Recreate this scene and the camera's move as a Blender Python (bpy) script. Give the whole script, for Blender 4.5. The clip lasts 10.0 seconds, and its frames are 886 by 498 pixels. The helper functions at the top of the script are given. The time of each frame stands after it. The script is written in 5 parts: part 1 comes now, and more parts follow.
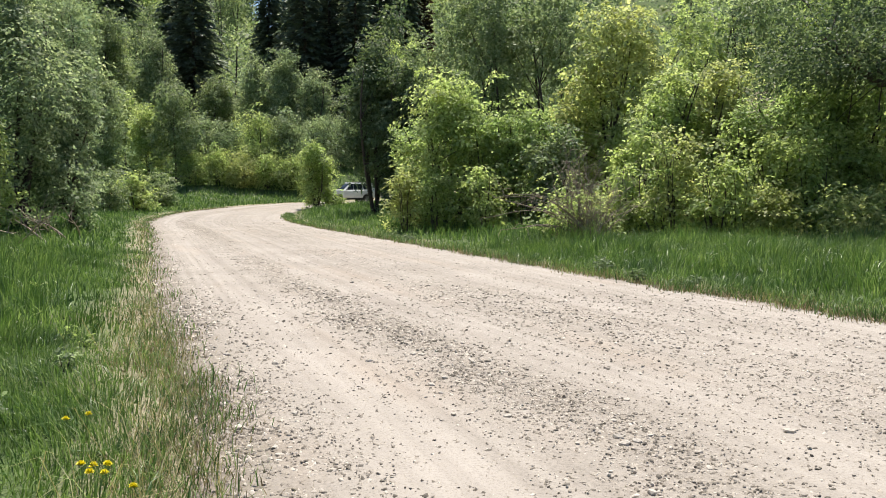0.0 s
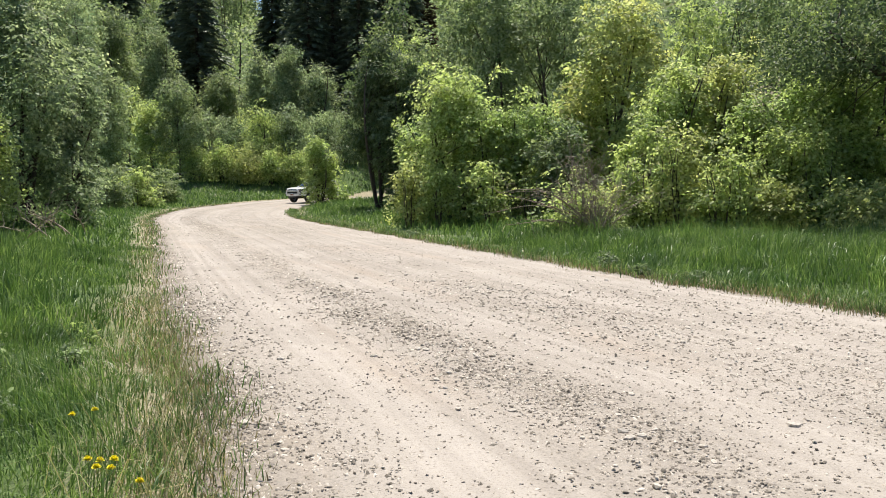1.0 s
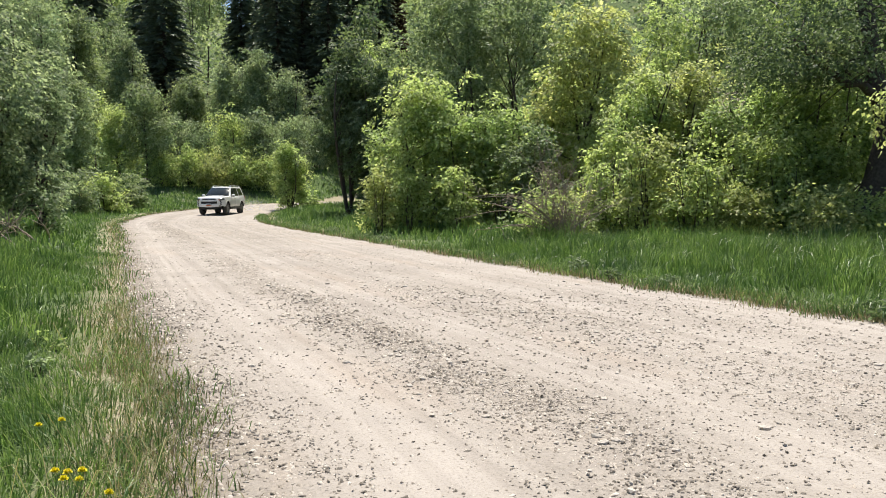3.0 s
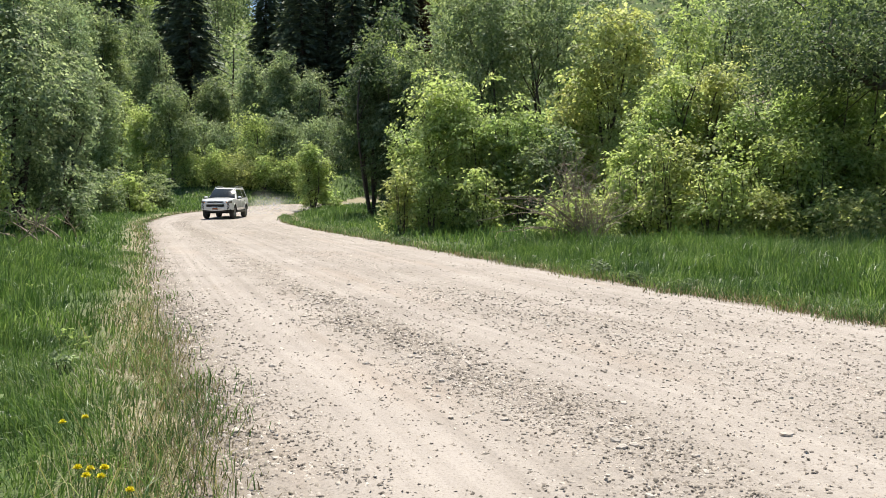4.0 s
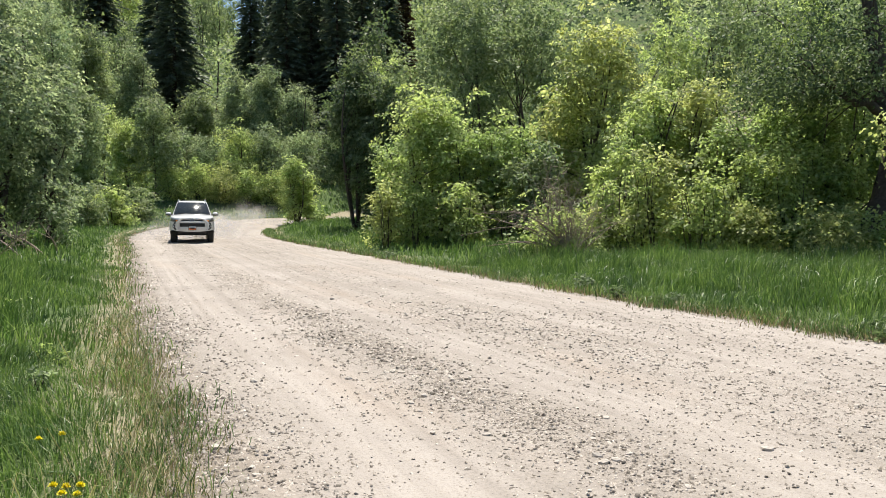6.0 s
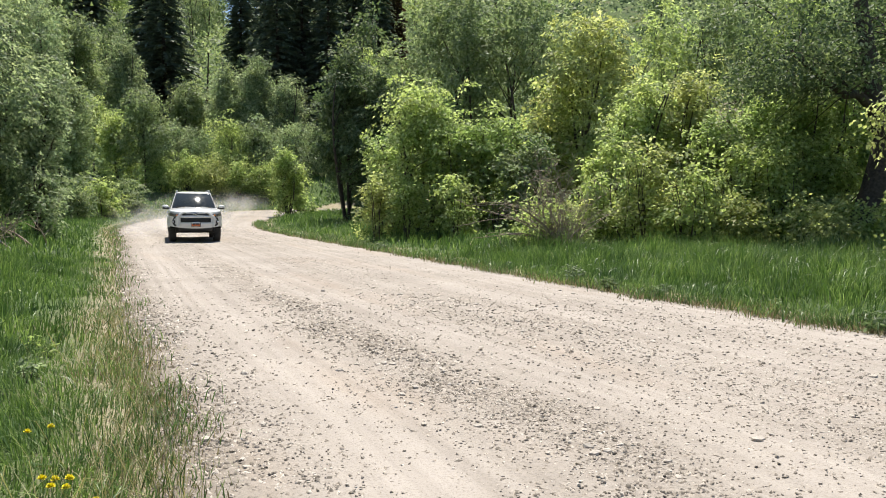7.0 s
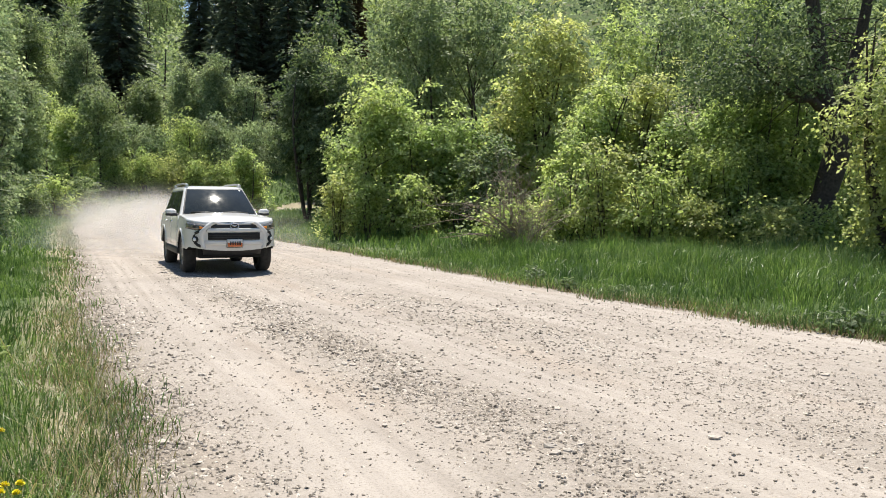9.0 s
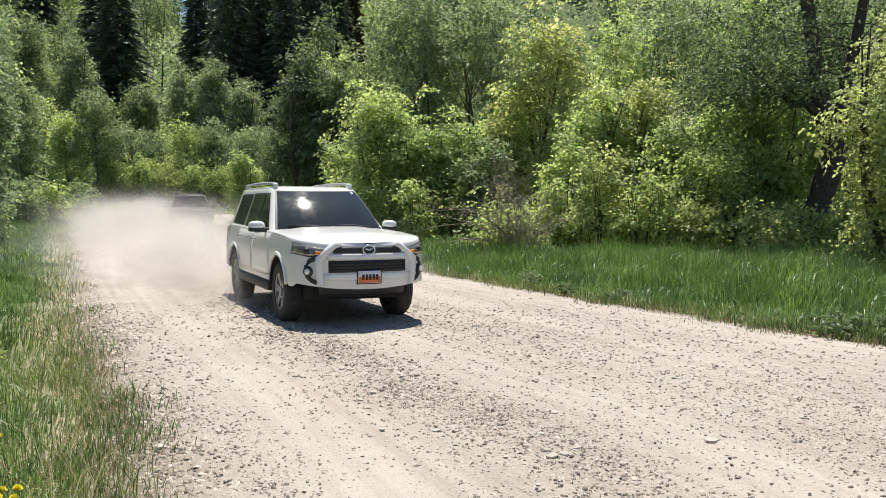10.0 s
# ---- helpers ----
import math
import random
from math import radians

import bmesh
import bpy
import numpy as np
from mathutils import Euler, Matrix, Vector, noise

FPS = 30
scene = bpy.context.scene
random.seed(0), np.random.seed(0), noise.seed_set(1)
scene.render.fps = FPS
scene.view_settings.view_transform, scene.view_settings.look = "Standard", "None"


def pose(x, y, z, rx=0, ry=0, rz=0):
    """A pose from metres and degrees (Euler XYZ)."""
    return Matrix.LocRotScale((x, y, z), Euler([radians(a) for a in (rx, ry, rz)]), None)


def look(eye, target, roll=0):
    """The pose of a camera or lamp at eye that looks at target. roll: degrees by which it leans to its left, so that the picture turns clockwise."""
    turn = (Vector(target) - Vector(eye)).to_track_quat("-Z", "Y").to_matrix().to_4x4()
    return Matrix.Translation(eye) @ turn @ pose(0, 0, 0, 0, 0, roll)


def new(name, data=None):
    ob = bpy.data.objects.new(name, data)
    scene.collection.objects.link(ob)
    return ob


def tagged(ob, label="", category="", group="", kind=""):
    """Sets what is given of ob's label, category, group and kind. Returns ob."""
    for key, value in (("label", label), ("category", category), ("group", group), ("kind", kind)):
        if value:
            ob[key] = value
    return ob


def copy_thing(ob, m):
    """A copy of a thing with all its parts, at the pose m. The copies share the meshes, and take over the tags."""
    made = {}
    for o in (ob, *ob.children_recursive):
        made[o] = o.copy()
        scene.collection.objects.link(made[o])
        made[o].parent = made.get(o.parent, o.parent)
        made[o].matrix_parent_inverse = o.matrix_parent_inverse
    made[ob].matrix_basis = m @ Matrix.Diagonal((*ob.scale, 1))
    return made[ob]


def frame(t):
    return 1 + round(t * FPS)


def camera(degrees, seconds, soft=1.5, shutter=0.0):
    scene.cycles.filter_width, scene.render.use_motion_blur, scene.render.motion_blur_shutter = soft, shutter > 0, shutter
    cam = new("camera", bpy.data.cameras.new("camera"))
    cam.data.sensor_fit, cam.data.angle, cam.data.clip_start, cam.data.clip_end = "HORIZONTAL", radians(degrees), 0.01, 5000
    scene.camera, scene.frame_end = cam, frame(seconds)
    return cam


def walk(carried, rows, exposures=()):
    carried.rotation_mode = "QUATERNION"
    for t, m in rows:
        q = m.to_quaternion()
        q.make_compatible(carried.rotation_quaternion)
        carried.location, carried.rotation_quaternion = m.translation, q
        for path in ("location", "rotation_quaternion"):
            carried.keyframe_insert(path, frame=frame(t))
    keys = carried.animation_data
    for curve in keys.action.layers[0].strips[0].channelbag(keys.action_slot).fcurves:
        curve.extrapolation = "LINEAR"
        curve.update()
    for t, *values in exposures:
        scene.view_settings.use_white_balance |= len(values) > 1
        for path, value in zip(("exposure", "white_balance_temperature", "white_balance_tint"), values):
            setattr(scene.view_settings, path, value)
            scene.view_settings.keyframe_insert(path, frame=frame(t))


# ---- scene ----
cam = camera(56.4, 10.0, soft=0.9)
PATH = [
    (0, (-0.003, 0.003, 1.597), (-0.003, 1.998, 1.458), 0.0),
    (0.5, (-0.005, -0.001, 1.595), (-0.023, 1.994, 1.455), -0.2),
    (1, (-0.004, -0.002, 1.596), (-0.014, 1.992, 1.446), -0.2),
    (1.5, (0.001, -0.002, 1.6), (-0.001, 1.992, 1.445), -0.1),
    (2, (-0.011, 0.008, 1.598), (0.001, 2.003, 1.451), -0.2),
    (2.5, (-0.024, 0.016, 1.599), (0.025, 2.011, 1.46), -0.3),
    (2.7, (-0.026, 0.016, 1.6), (0.039, 2.011, 1.461), -0.3),
    (3.25, (-0.02, 0.008, 1.604), (0.034, 2.004, 1.466), -0.1),
    (3.8, (-0.01, 0.003, 1.609), (0.013, 1.998, 1.473), 0.05),
    (4, (-0.008, 0.002, 1.609), (0.0, 1.997, 1.474), 0.1),
    (4.5, (-0.004, 0.013, 1.609), (0.001, 2.009, 1.484), 0.0),
    (5, (0.001, 0.008, 1.61), (0.029, 2.005, 1.502), 0.2),
    (5.5, (0.007, -0.001, 1.612), (0.046, 1.996, 1.514), 0.2),
    (5.7, (0.008, 0.003, 1.612), (0.05, 2.0, 1.515), 0.2),
    (6.25, (0.011, 0.013, 1.609), (0.058, 2.009, 1.503), 0.2),
    (6.8, (0.012, 0.022, 1.606), (0.069, 2.018, 1.491), 0.2),
    (7, (0.012, 0.024, 1.606), (0.078, 2.019, 1.486), 0.2),
    (7.5, (0.007, 0.028, 1.61), (0.104, 2.022, 1.489), 0.2),
    (8, (-0.005, 0.035, 1.606), (0.128, 2.027, 1.487), 0.4),
    (8.5, (-0.002, 0.037, 1.605), (0.152, 2.027, 1.482), 0.5),
    (9, (0.008, 0.041, 1.606), (0.169, 2.031, 1.487), 0.5),
    (9.5, (0.009, 0.031, 1.607), (0.168, 2.021, 1.492), 0.5),
    (10, (0.011, 0.023, 1.603), (0.178, 2.013, 1.496), 0.4),
]
walk(cam, [(t, look(eye, target, roll)) for t, eye, target, roll in PATH])

# ---- light ----
SUN_EL, SUN_AZ = 69.5, 2.0          # degrees above the horizon, and from +y towards +x
world = bpy.data.worlds.new("world")
scene.world = world
world.use_nodes = True
_n = world.node_tree.nodes
_sky = _n.new("ShaderNodeTexSky")
_sky.sky_type, _sky.sun_disc = "NISHITA", False
_sky.sun_elevation, _sky.sun_rotation = radians(SUN_EL), radians(SUN_AZ)
_sky.dust_density, _sky.ozone_density = 0.2, 2.5
world.node_tree.links.new(_sky.outputs[0], _n["Background"].inputs[0])
_n["Background"].inputs[1].default_value = 0.108
_s = bpy.data.lights.new("sun", "SUN")
_s.energy, _s.angle, _s.color = 5.8, radians(0.55), (1.0, 0.945, 0.835)
sun = new("sun", _s)
_d = Vector((math.sin(radians(SUN_AZ)) * math.cos(radians(SUN_EL)), math.cos(radians(SUN_AZ)) * math.cos(radians(SUN_EL)), math.sin(radians(SUN_EL))))
sun.matrix_world = look(_d * 100, (0, 0, 0))
scene.view_settings.exposure = 0.50

# ---- materials ----


class Mat:
    """A node material under construction."""

    def __init__(self, name):
        self.m = bpy.data.materials.new(name)
        self.m.use_nodes = True
        self.t = self.m.node_tree
        self.b = self.t.nodes["Principled BSDF"]
        self.out = self.t.nodes["Material Output"]

    def node(self, kind, **sets):
        n = self.t.nodes.new(kind)
        for k, v in sets.items():
            if k.startswith("i_"):
                n.inputs[k[2:].replace("_", " ")].default_value = v
            else:
                setattr(n, k, v)
        return n

    def link(self, a, b):
        self.t.links.new(a, b)

    def coords(self, space="Object"):
        return self.node("ShaderNodeTexCoord").outputs[space]

    def scaled(self, src, s):
        n = self.node("ShaderNodeMapping")
        n.inputs["Scale"].default_value = s
        self.link(src, n.inputs[0])
        return n.outputs[0]

    def noise(self, vec, scale, detail=4.0, rough=0.55):
        n = self.node("ShaderNodeTexNoise", i_Scale=scale, i_Detail=detail, i_Roughness=rough)
        self.link(vec, n.inputs["Vector"])
        return n.outputs["Fac"]

    def ramp(self, fac, *stops):
        n = self.node("ShaderNodeValToRGB")
        el = n.color_ramp.elements
        while len(el) < len(stops):
            el.new(0.5)
        for e, (p, c) in zip(el, stops):
            e.position = p
            e.color = (*c, 1) if len(c) == 3 else c
        self.link(fac, n.inputs[0])
        return n.outputs[0]

    def mix(self, fac, a, b, mode="MIX"):
        n = self.node("ShaderNodeMix", data_type="RGBA", blend_type=mode)
        for sock, v in ((n.inputs[0], fac), (n.inputs[6], a), (n.inputs[7], b)):
            if isinstance(v, (int, float)):
                sock.default_value = v
            elif isinstance(v, tuple):
                sock.default_value = (*v, 1)
            else:
                self.link(v, sock)
        return n.outputs[2]

    def bump(self, height, strength, distance):
        n = self.node("ShaderNodeBump", i_Strength=strength, i_Distance=distance)
        self.link(height, n.inputs["Height"])
        self.link(n.outputs[0], self.b.inputs["Normal"])

    def color(self, c):
        if isinstance(c, tuple):
            self.b.inputs["Base Color"].default_value = (*c, 1)
        else:
            self.link(c, self.b.inputs["Base Color"])
        return self

    def set(self, **kw):
        for k, v in kw.items():
            self.b.inputs[k.replace("_", " ")].default_value = v
        return self


def leaf_material(name, dark, mid, light, glow=0.45, gloss=0.55, patch=0.35, swing=0.0):
    """Leaves: a colour of its own for each leaf, drifting over the crown, and light let through."""
    m = Mat(name)
    isl = m.node("ShaderNodeNewGeometry").outputs["Random Per Island"]
    drift = m.noise(m.coords("Object"), patch, 2.0)
    dark = tuple(v * 0.6 + w * 0.4 for v, w in zip(dark, mid))
    light = tuple(v * 0.7 + w * 0.3 for v, w in zip(light, mid))
    col = m.ramp(isl, (0.0, dark), (0.5, mid), (1.0, light))
    tint = m.ramp(drift, (0.3, (0.80 - swing, 0.88 - swing, 0.85 - swing)), (0.7, (1.15 + swing * 1.2, 1.07 + swing, 0.95 + swing)))
    col = m.mix(1.0, col, tint, "MULTIPLY")
    sprig = m.noise(m.coords("Object"), patch * 5.0, 2.0)
    col = m.mix(1.0, col, m.ramp(sprig, (0.35, (0.86, 0.90, 0.92)), (0.65, (1.10, 1.06, 1.0))), "MULTIPLY")
    m.color(col).set(Roughness=gloss)
    m.b.inputs["Specular IOR Level"].default_value = 0.5
    tr = m.node("ShaderNodeBsdfTranslucent")
    warm = m.mix(1.0, col, (1.12, 1.15, 0.95), "MULTIPLY")
    m.link(warm, tr.inputs[0])
    mx = m.node("ShaderNodeMixShader", i_Fac=glow)
    m.link(m.b.outputs[0], mx.inputs[1])
    m.link(tr.outputs[0], mx.inputs[2])
    m.link(mx.outputs[0], m.out.inputs[0])
    return m.m


def plain(name, col, rough=0.5, metal=0.0, vary=0.12, scale=20.0, bump=0.0, **kw):
    m = Mat(name)
    f = m.noise(m.coords(), scale, 5.0)
    c = m.ramp(f, (0.3, tuple(v * (1 - vary) for v in col)), (0.7, tuple(min(1, v * (1 + vary)) for v in col)))
    m.color(c).set(Roughness=rough, Metallic=metal, **kw)
    if bump:
        m.bump(f, 0.6, bump)
    return m.m


def road_material():
    m = Mat("pale_gravel")
    uv = m.coords("UV")
    ob = m.coords("Object")
    streak = m.noise(m.scaled(uv, (1.3, 0.10, 1)), 1.0, 4.0, 0.6)
    broad = m.noise(ob, 0.5, 3.0)
    fine = m.noise(ob, 55.0, 5.0, 0.7)
    grit = m.noise(ob, 16.0, 5.0, 0.65)
    stone = m.node("ShaderNodeTexVoronoi", i_Scale=42.0, i_Randomness=1.0)
    m.link(ob, stone.inputs["Vector"])
    dust = m.ramp(broad, (0.3, (0.320, 0.284, 0.251)), (0.7, (0.392, 0.350, 0.312)))
    grey = m.ramp(grit, (0.32, (0.10, 0.084, 0.068)), (0.62, (0.265, 0.226, 0.188)))
    chips = m.ramp(stone.outputs["Color"], (0.2, (0.150, 0.132, 0.112)), (0.8, (0.384, 0.340, 0.290)))
    grey = m.mix(0.45, grey, chips)
    amount = m.node("ShaderNodeAttribute", attribute_name="stony")
    k = m.node("ShaderNodeMath", operation="MULTIPLY")
    m.link(amount.outputs["Fac"], k.inputs[0])
    m.link(m.ramp(streak, (0.33, (0.55, 0.55, 0.55)), (0.6, (1, 1, 1))), k.inputs[1])
    k2 = m.node("ShaderNodeMath", operation="MULTIPLY")
    m.link(k.outputs[0], k2.inputs[0])
    m.link(m.ramp(grit, (0.36, (0.45, 0.45, 0.45)), (0.56, (1, 1, 1))), k2.inputs[1])
    lines = m.noise(m.scaled(uv, (5.0, 0.05, 1)), 1.0, 3.0, 0.6)
    dust = m.mix(1.0, dust, m.ramp(lines, (0.35, (0.84, 0.83, 0.82)), (0.6, (1.06, 1.06, 1.06))), "MULTIPLY")
    col = m.mix(k2.outputs[0], dust, grey)
    speck = m.node("ShaderNodeTexVoronoi", i_Scale=75.0, i_Randomness=1.0)
    m.link(ob, speck.inputs["Vector"])
    dots = m.ramp(speck.outputs["Distance"], (0.10, (0.45, 0.45, 0.45)), (0.22, (0, 0, 0)))
    dk = m.node("ShaderNodeMath", operation="MULTIPLY")
    m.link(dots, dk.inputs[0])
    m.link(m.ramp(grit, (0.40, (0, 0, 0)), (0.56, (1, 1, 1))), dk.inputs[1])
    col = m.mix(dk.outputs[0], col, (0.12, 0.105, 0.09))
    rust = m.ramp(m.noise(m.scaled(uv, (0.9, 0.16, 1)), 1.0, 3.0), (0.55, (0, 0, 0)), (0.72, (0.35, 0.35, 0.35)))
    col = m.mix(rust, col, (0.35, 0.275, 0.215))
    side = m.node("ShaderNodeAttribute", attribute_name="margin")
    earth = m.ramp(grit, (0.35, (0.10, 0.08, 0.06)), (0.65, (0.24, 0.20, 0.155)))
    col = m.mix(side.outputs["Fac"], col, earth)
    col = m.mix(1.0, col, m.ramp(fine, (0.32, (0.72, 0.71, 0.70)), (0.50, (1.03, 1.03, 1.03))), "MULTIPLY")
    m.color(col).set(Roughness=0.95)
    m.b.inputs["Specular IOR Level"].default_value = 0.15
    h = m.mix(0.5, fine, grit)
    m.bump(h, 0.7, 0.012)
    return m.m


def soil_material():
    m = Mat("verge_soil")
    ob = m.coords("Object")
    a = m.noise(ob, 0.35, 4.0)
    b = m.noise(ob, 7.0, 6.0, 0.65)
    green = m.ramp(b, (0.3, (0.035, 0.06, 0.016)), (0.7, (0.10, 0.15, 0.04)))
    dry = m.ramp(b, (0.3, (0.10, 0.085, 0.05)), (0.7, (0.22, 0.19, 0.11)))
    col = m.mix(m.ramp(a, (0.52, (0, 0, 0)), (0.72, (0.6, 0.6, 0.6))), green, dry)
    litter = m.ramp(m.noise(ob, 38.0, 5.0, 0.7), (0.34, (0.13, 0.105, 0.065)), (0.62, (0.42, 0.36, 0.25)))
    verge = m.node("ShaderNodeAttribute", attribute_name="verge")
    m.color(m.mix(verge.outputs["Fac"], col, litter)).set(Roughness=1.0)
    m.bump(b, 0.8, 0.05)
    return m.m


M_ROAD = road_material()
M_SOIL = soil_material()


def stone_material():
    m = Mat("crushed_stone")
    isl = m.node("ShaderNodeNewGeometry").outputs["Random Per Island"]
    col = m.ramp(isl, (0.0, (0.105, 0.09, 0.074)), (0.35, (0.262, 0.224, 0.186)), (0.75, (0.385, 0.335, 0.287)), (1.0, (0.52, 0.465, 0.405)))
    g = m.noise(m.coords(), 60.0, 3.0)
    col = m.mix(1.0, col, m.ramp(g, (0.3, (0.8, 0.8, 0.8)), (0.7, (1.1, 1.1, 1.1))), "MULTIPLY")
    m.color(col).set(Roughness=0.9)
    return m.m


M_STONE = stone_material()
M_GRASS = leaf_material("meadow_grass", (0.024, 0.075, 0.014), (0.085, 0.155, 0.040), (0.29, 0.40, 0.15), 0.42, 0.4, 0.9, 0.34)
M_GRASS_DRY = leaf_material("dry_grass", (0.15, 0.18, 0.06), (0.28, 0.255, 0.125), (0.50, 0.435, 0.26), 0.35, 0.6, 0.8)
M_LEAF = {
    "bright": leaf_material("maple_leaf_bright", (0.133, 0.171, 0.062), (0.373, 0.451, 0.165), (0.656, 0.708, 0.415), 0.66),
    "yellow": leaf_material("maple_leaf_yellow", (0.151, 0.174, 0.060), (0.410, 0.443, 0.178), (0.670, 0.671, 0.407), 0.66),
    "mid": leaf_material("leaf_mid_green", (0.081, 0.113, 0.051), (0.224, 0.283, 0.136), (0.434, 0.484, 0.344), 0.6),
    "deep": leaf_material("leaf_deep_green", (0.046, 0.068, 0.033), (0.118, 0.166, 0.072), (0.285, 0.336, 0.209), 0.5, 0.6),
    "grey": leaf_material("leaf_grey_green", (0.077, 0.107, 0.059), (0.228, 0.290, 0.166), (0.531, 0.590, 0.410), 0.6, 0.6),
    "pale": leaf_material("aspen_leaf", (0.095, 0.122, 0.067), (0.248, 0.310, 0.170), (0.497, 0.578, 0.409), 0.62),
}
# paler than real needles: the distance haze is put into their colour
M_NEEDLE = leaf_material("fir_needles", (0.085, 0.112, 0.085), (0.135, 0.170, 0.130), (0.22, 0.26, 0.19), 0.3, 0.6)
M_NEEDLE_DEAD = leaf_material("dead_needles", (0.06, 0.03, 0.018), (0.10, 0.05, 0.028), (0.14, 0.075, 0.04), 0.1, 0.7)
M_THATCH = leaf_material("dead_thatch", (0.10, 0.078, 0.048), (0.22, 0.175, 0.11), (0.40, 0.335, 0.215), 0.25, 0.8)
M_BARK = plain("bark", (0.062, 0.046, 0.035), 0.95, vary=0.45, scale=14.0, bump=0.02)
M_BARK_PALE = plain("aspen_bark", (0.32, 0.30, 0.25), 0.9, vary=0.4, scale=6.0, bump=0.01)
M_TWIG = plain("dead_twig", (0.27, 0.21, 0.16), 0.9, vary=0.3, scale=9.0)
M_LOG = plain("bleached_wood", (0.52, 0.48, 0.42), 0.85, vary=0.25, scale=9.0, bump=0.01)

# ---- mesh helpers ----
RNG = np.random.default_rng(7)


def mesh_of(name, verts, faces, material, smooth=False):
    """A mesh from arrays: verts (n, 3); faces (m, 3) or (m, 4)."""
    verts, faces = np.asarray(verts, np.float32), np.asarray(faces, np.int32)
    me = bpy.data.meshes.new(name)
    me.vertices.add(len(verts))
    me.vertices.foreach_set("co", verts.ravel())
    k = faces.shape[1]
    me.loops.add(faces.size)
    me.loops.foreach_set("vertex_index", faces.ravel())
    me.polygons.add(len(faces))
    me.polygons.foreach_set("loop_start", np.arange(0, faces.size, k, dtype=np.int32))
    me.polygons.foreach_set("loop_total", np.full(len(faces), k, np.int32))
    if smooth:
        me.polygons.foreach_set("use_smooth", np.ones(len(faces), bool))
    me.update(calc_edges=True)
    me.materials.append(material)
    return me


def part(name, bm, material, parent, label="", smooth=True):
    """Links a bmesh as one mesh object under a thing or a part."""
    me = bpy.data.meshes.new(name)
    bmesh.ops.recalc_face_normals(bm, faces=bm.faces)
    for f in bm.faces:
        f.smooth = smooth
    bm.to_mesh(me)
    bm.free()
    me.materials.append(material)
    ob = new(name, me)
    ob.parent = parent
    if label:
        ob["label"] = label
    return ob


def part_mesh(name, me, parent, label=""):
    ob = new(name, me)
    ob.parent = parent
    if label:
        ob["label"] = label
    return ob


def smooth01(a, b, v):
    s = np.clip((v - a) / (b - a), 0, 1)
    return s * s * (3 - 2 * s)


class Tubes:
    """Tapered round limbs gathered into one mesh."""

    def __init__(self):
        self.v, self.f, self.n = [], [], 0

    def add(self, pts, radii, sides=6):
        pts = np.asarray(pts, float)
        k = len(pts)
        tan = np.gradient(pts, axis=0)
        tan /= np.linalg.norm(tan, axis=1)[:, None] + 1e-9
        ref = np.array([0.31, 0.17, 0.9]) if abs(tan[0][2]) < 0.8 else np.array([0.9, 0.3, 0.1])
        a = np.cross(tan, ref)
        a /= np.linalg.norm(a, axis=1)[:, None] + 1e-9
        b = np.cross(tan, a)
        ang = np.linspace(0, 2 * np.pi, sides, endpoint=False)
        ring = pts[:, None, :] + np.asarray(radii)[:, None, None] * (np.cos(ang)[None, :, None] * a[:, None, :] + np.sin(ang)[None, :, None] * b[:, None, :])
        self.v.append(ring.reshape(-1, 3))
        i, j = np.meshgrid(np.arange(k - 1), np.arange(sides), indexing="ij")
        j2 = (j + 1) % sides
        self.f.append(np.stack([i * sides + j, i * sides + j2, (i + 1) * sides + j2, (i + 1) * sides + j], -1).reshape(-1, 4) + self.n)
        self.n += k * sides
        # closing tips
        for r in (0, k - 1):
            if sides >= 4:
                self.f.append(np.array([[r * sides + q, r * sides + (q + 1) % sides, r * sides + (q + 2) % sides, r * sides + (q + 2) % sides] for q in range(0, 1)]) + self.n - k * sides)

    def mesh(self, name, material):
        f = np.concatenate(self.f)
        keep = f[:, 2] != f[:, 3]
        return mesh_of(name, np.concatenate(self.v), f[keep], material, True)


def bent(p0, p1, rng, k=6, sag=0.0, wild=0.12):
    """A curved line from p0 to p1."""
    p0, p1 = np.asarray(p0, float), np.asarray(p1, float)
    t = np.linspace(0, 1, k)[:, None]
    ln = np.linalg.norm(p1 - p0)
    off = rng.normal(0, wild * ln, (2, 3))
    return p0 + (p1 - p0) * t + off[0] * np.sin(np.pi * t) * 0.7 + off[1] * np.sin(2 * np.pi * t) * 0.3 + np.array([0, 0, sag * ln]) * np.sin(np.pi * t)


def unit(v):
    return v / (np.linalg.norm(v, axis=-1, keepdims=True) + 1e-9)


def leaves(pos, along, up, length, width, folded=True):
    """Pointed leaves: arrays of places, directions, upward sides, lengths and widths; folded along the midrib, or flat where they are far off."""
    along = unit(along)
    side = unit(np.cross(along, up))
    nrm = np.cross(side, along)
    L, W = length[:, None], width[:, None]
    n = len(pos)
    if not folded:
        v = np.stack([pos - side * W * 0.5, pos + side * W * 0.5, pos + along * L], 1)
        return v.reshape(-1, 3), np.arange(n * 3).reshape(-1, 3)
    v = np.stack([pos, pos + along * L * 0.45 + side * W * 0.5 + nrm * W * 0.18, pos + along * L, pos + along * L * 0.45 - side * W * 0.5 + nrm * W * 0.18], 1)
    b = np.arange(n)[:, None] * 4
    f = np.concatenate([b + np.array([[0, 1, 2]]), b + np.array([[0, 2, 3]])], 1).reshape(-1, 3)
    return v.reshape(-1, 3), f


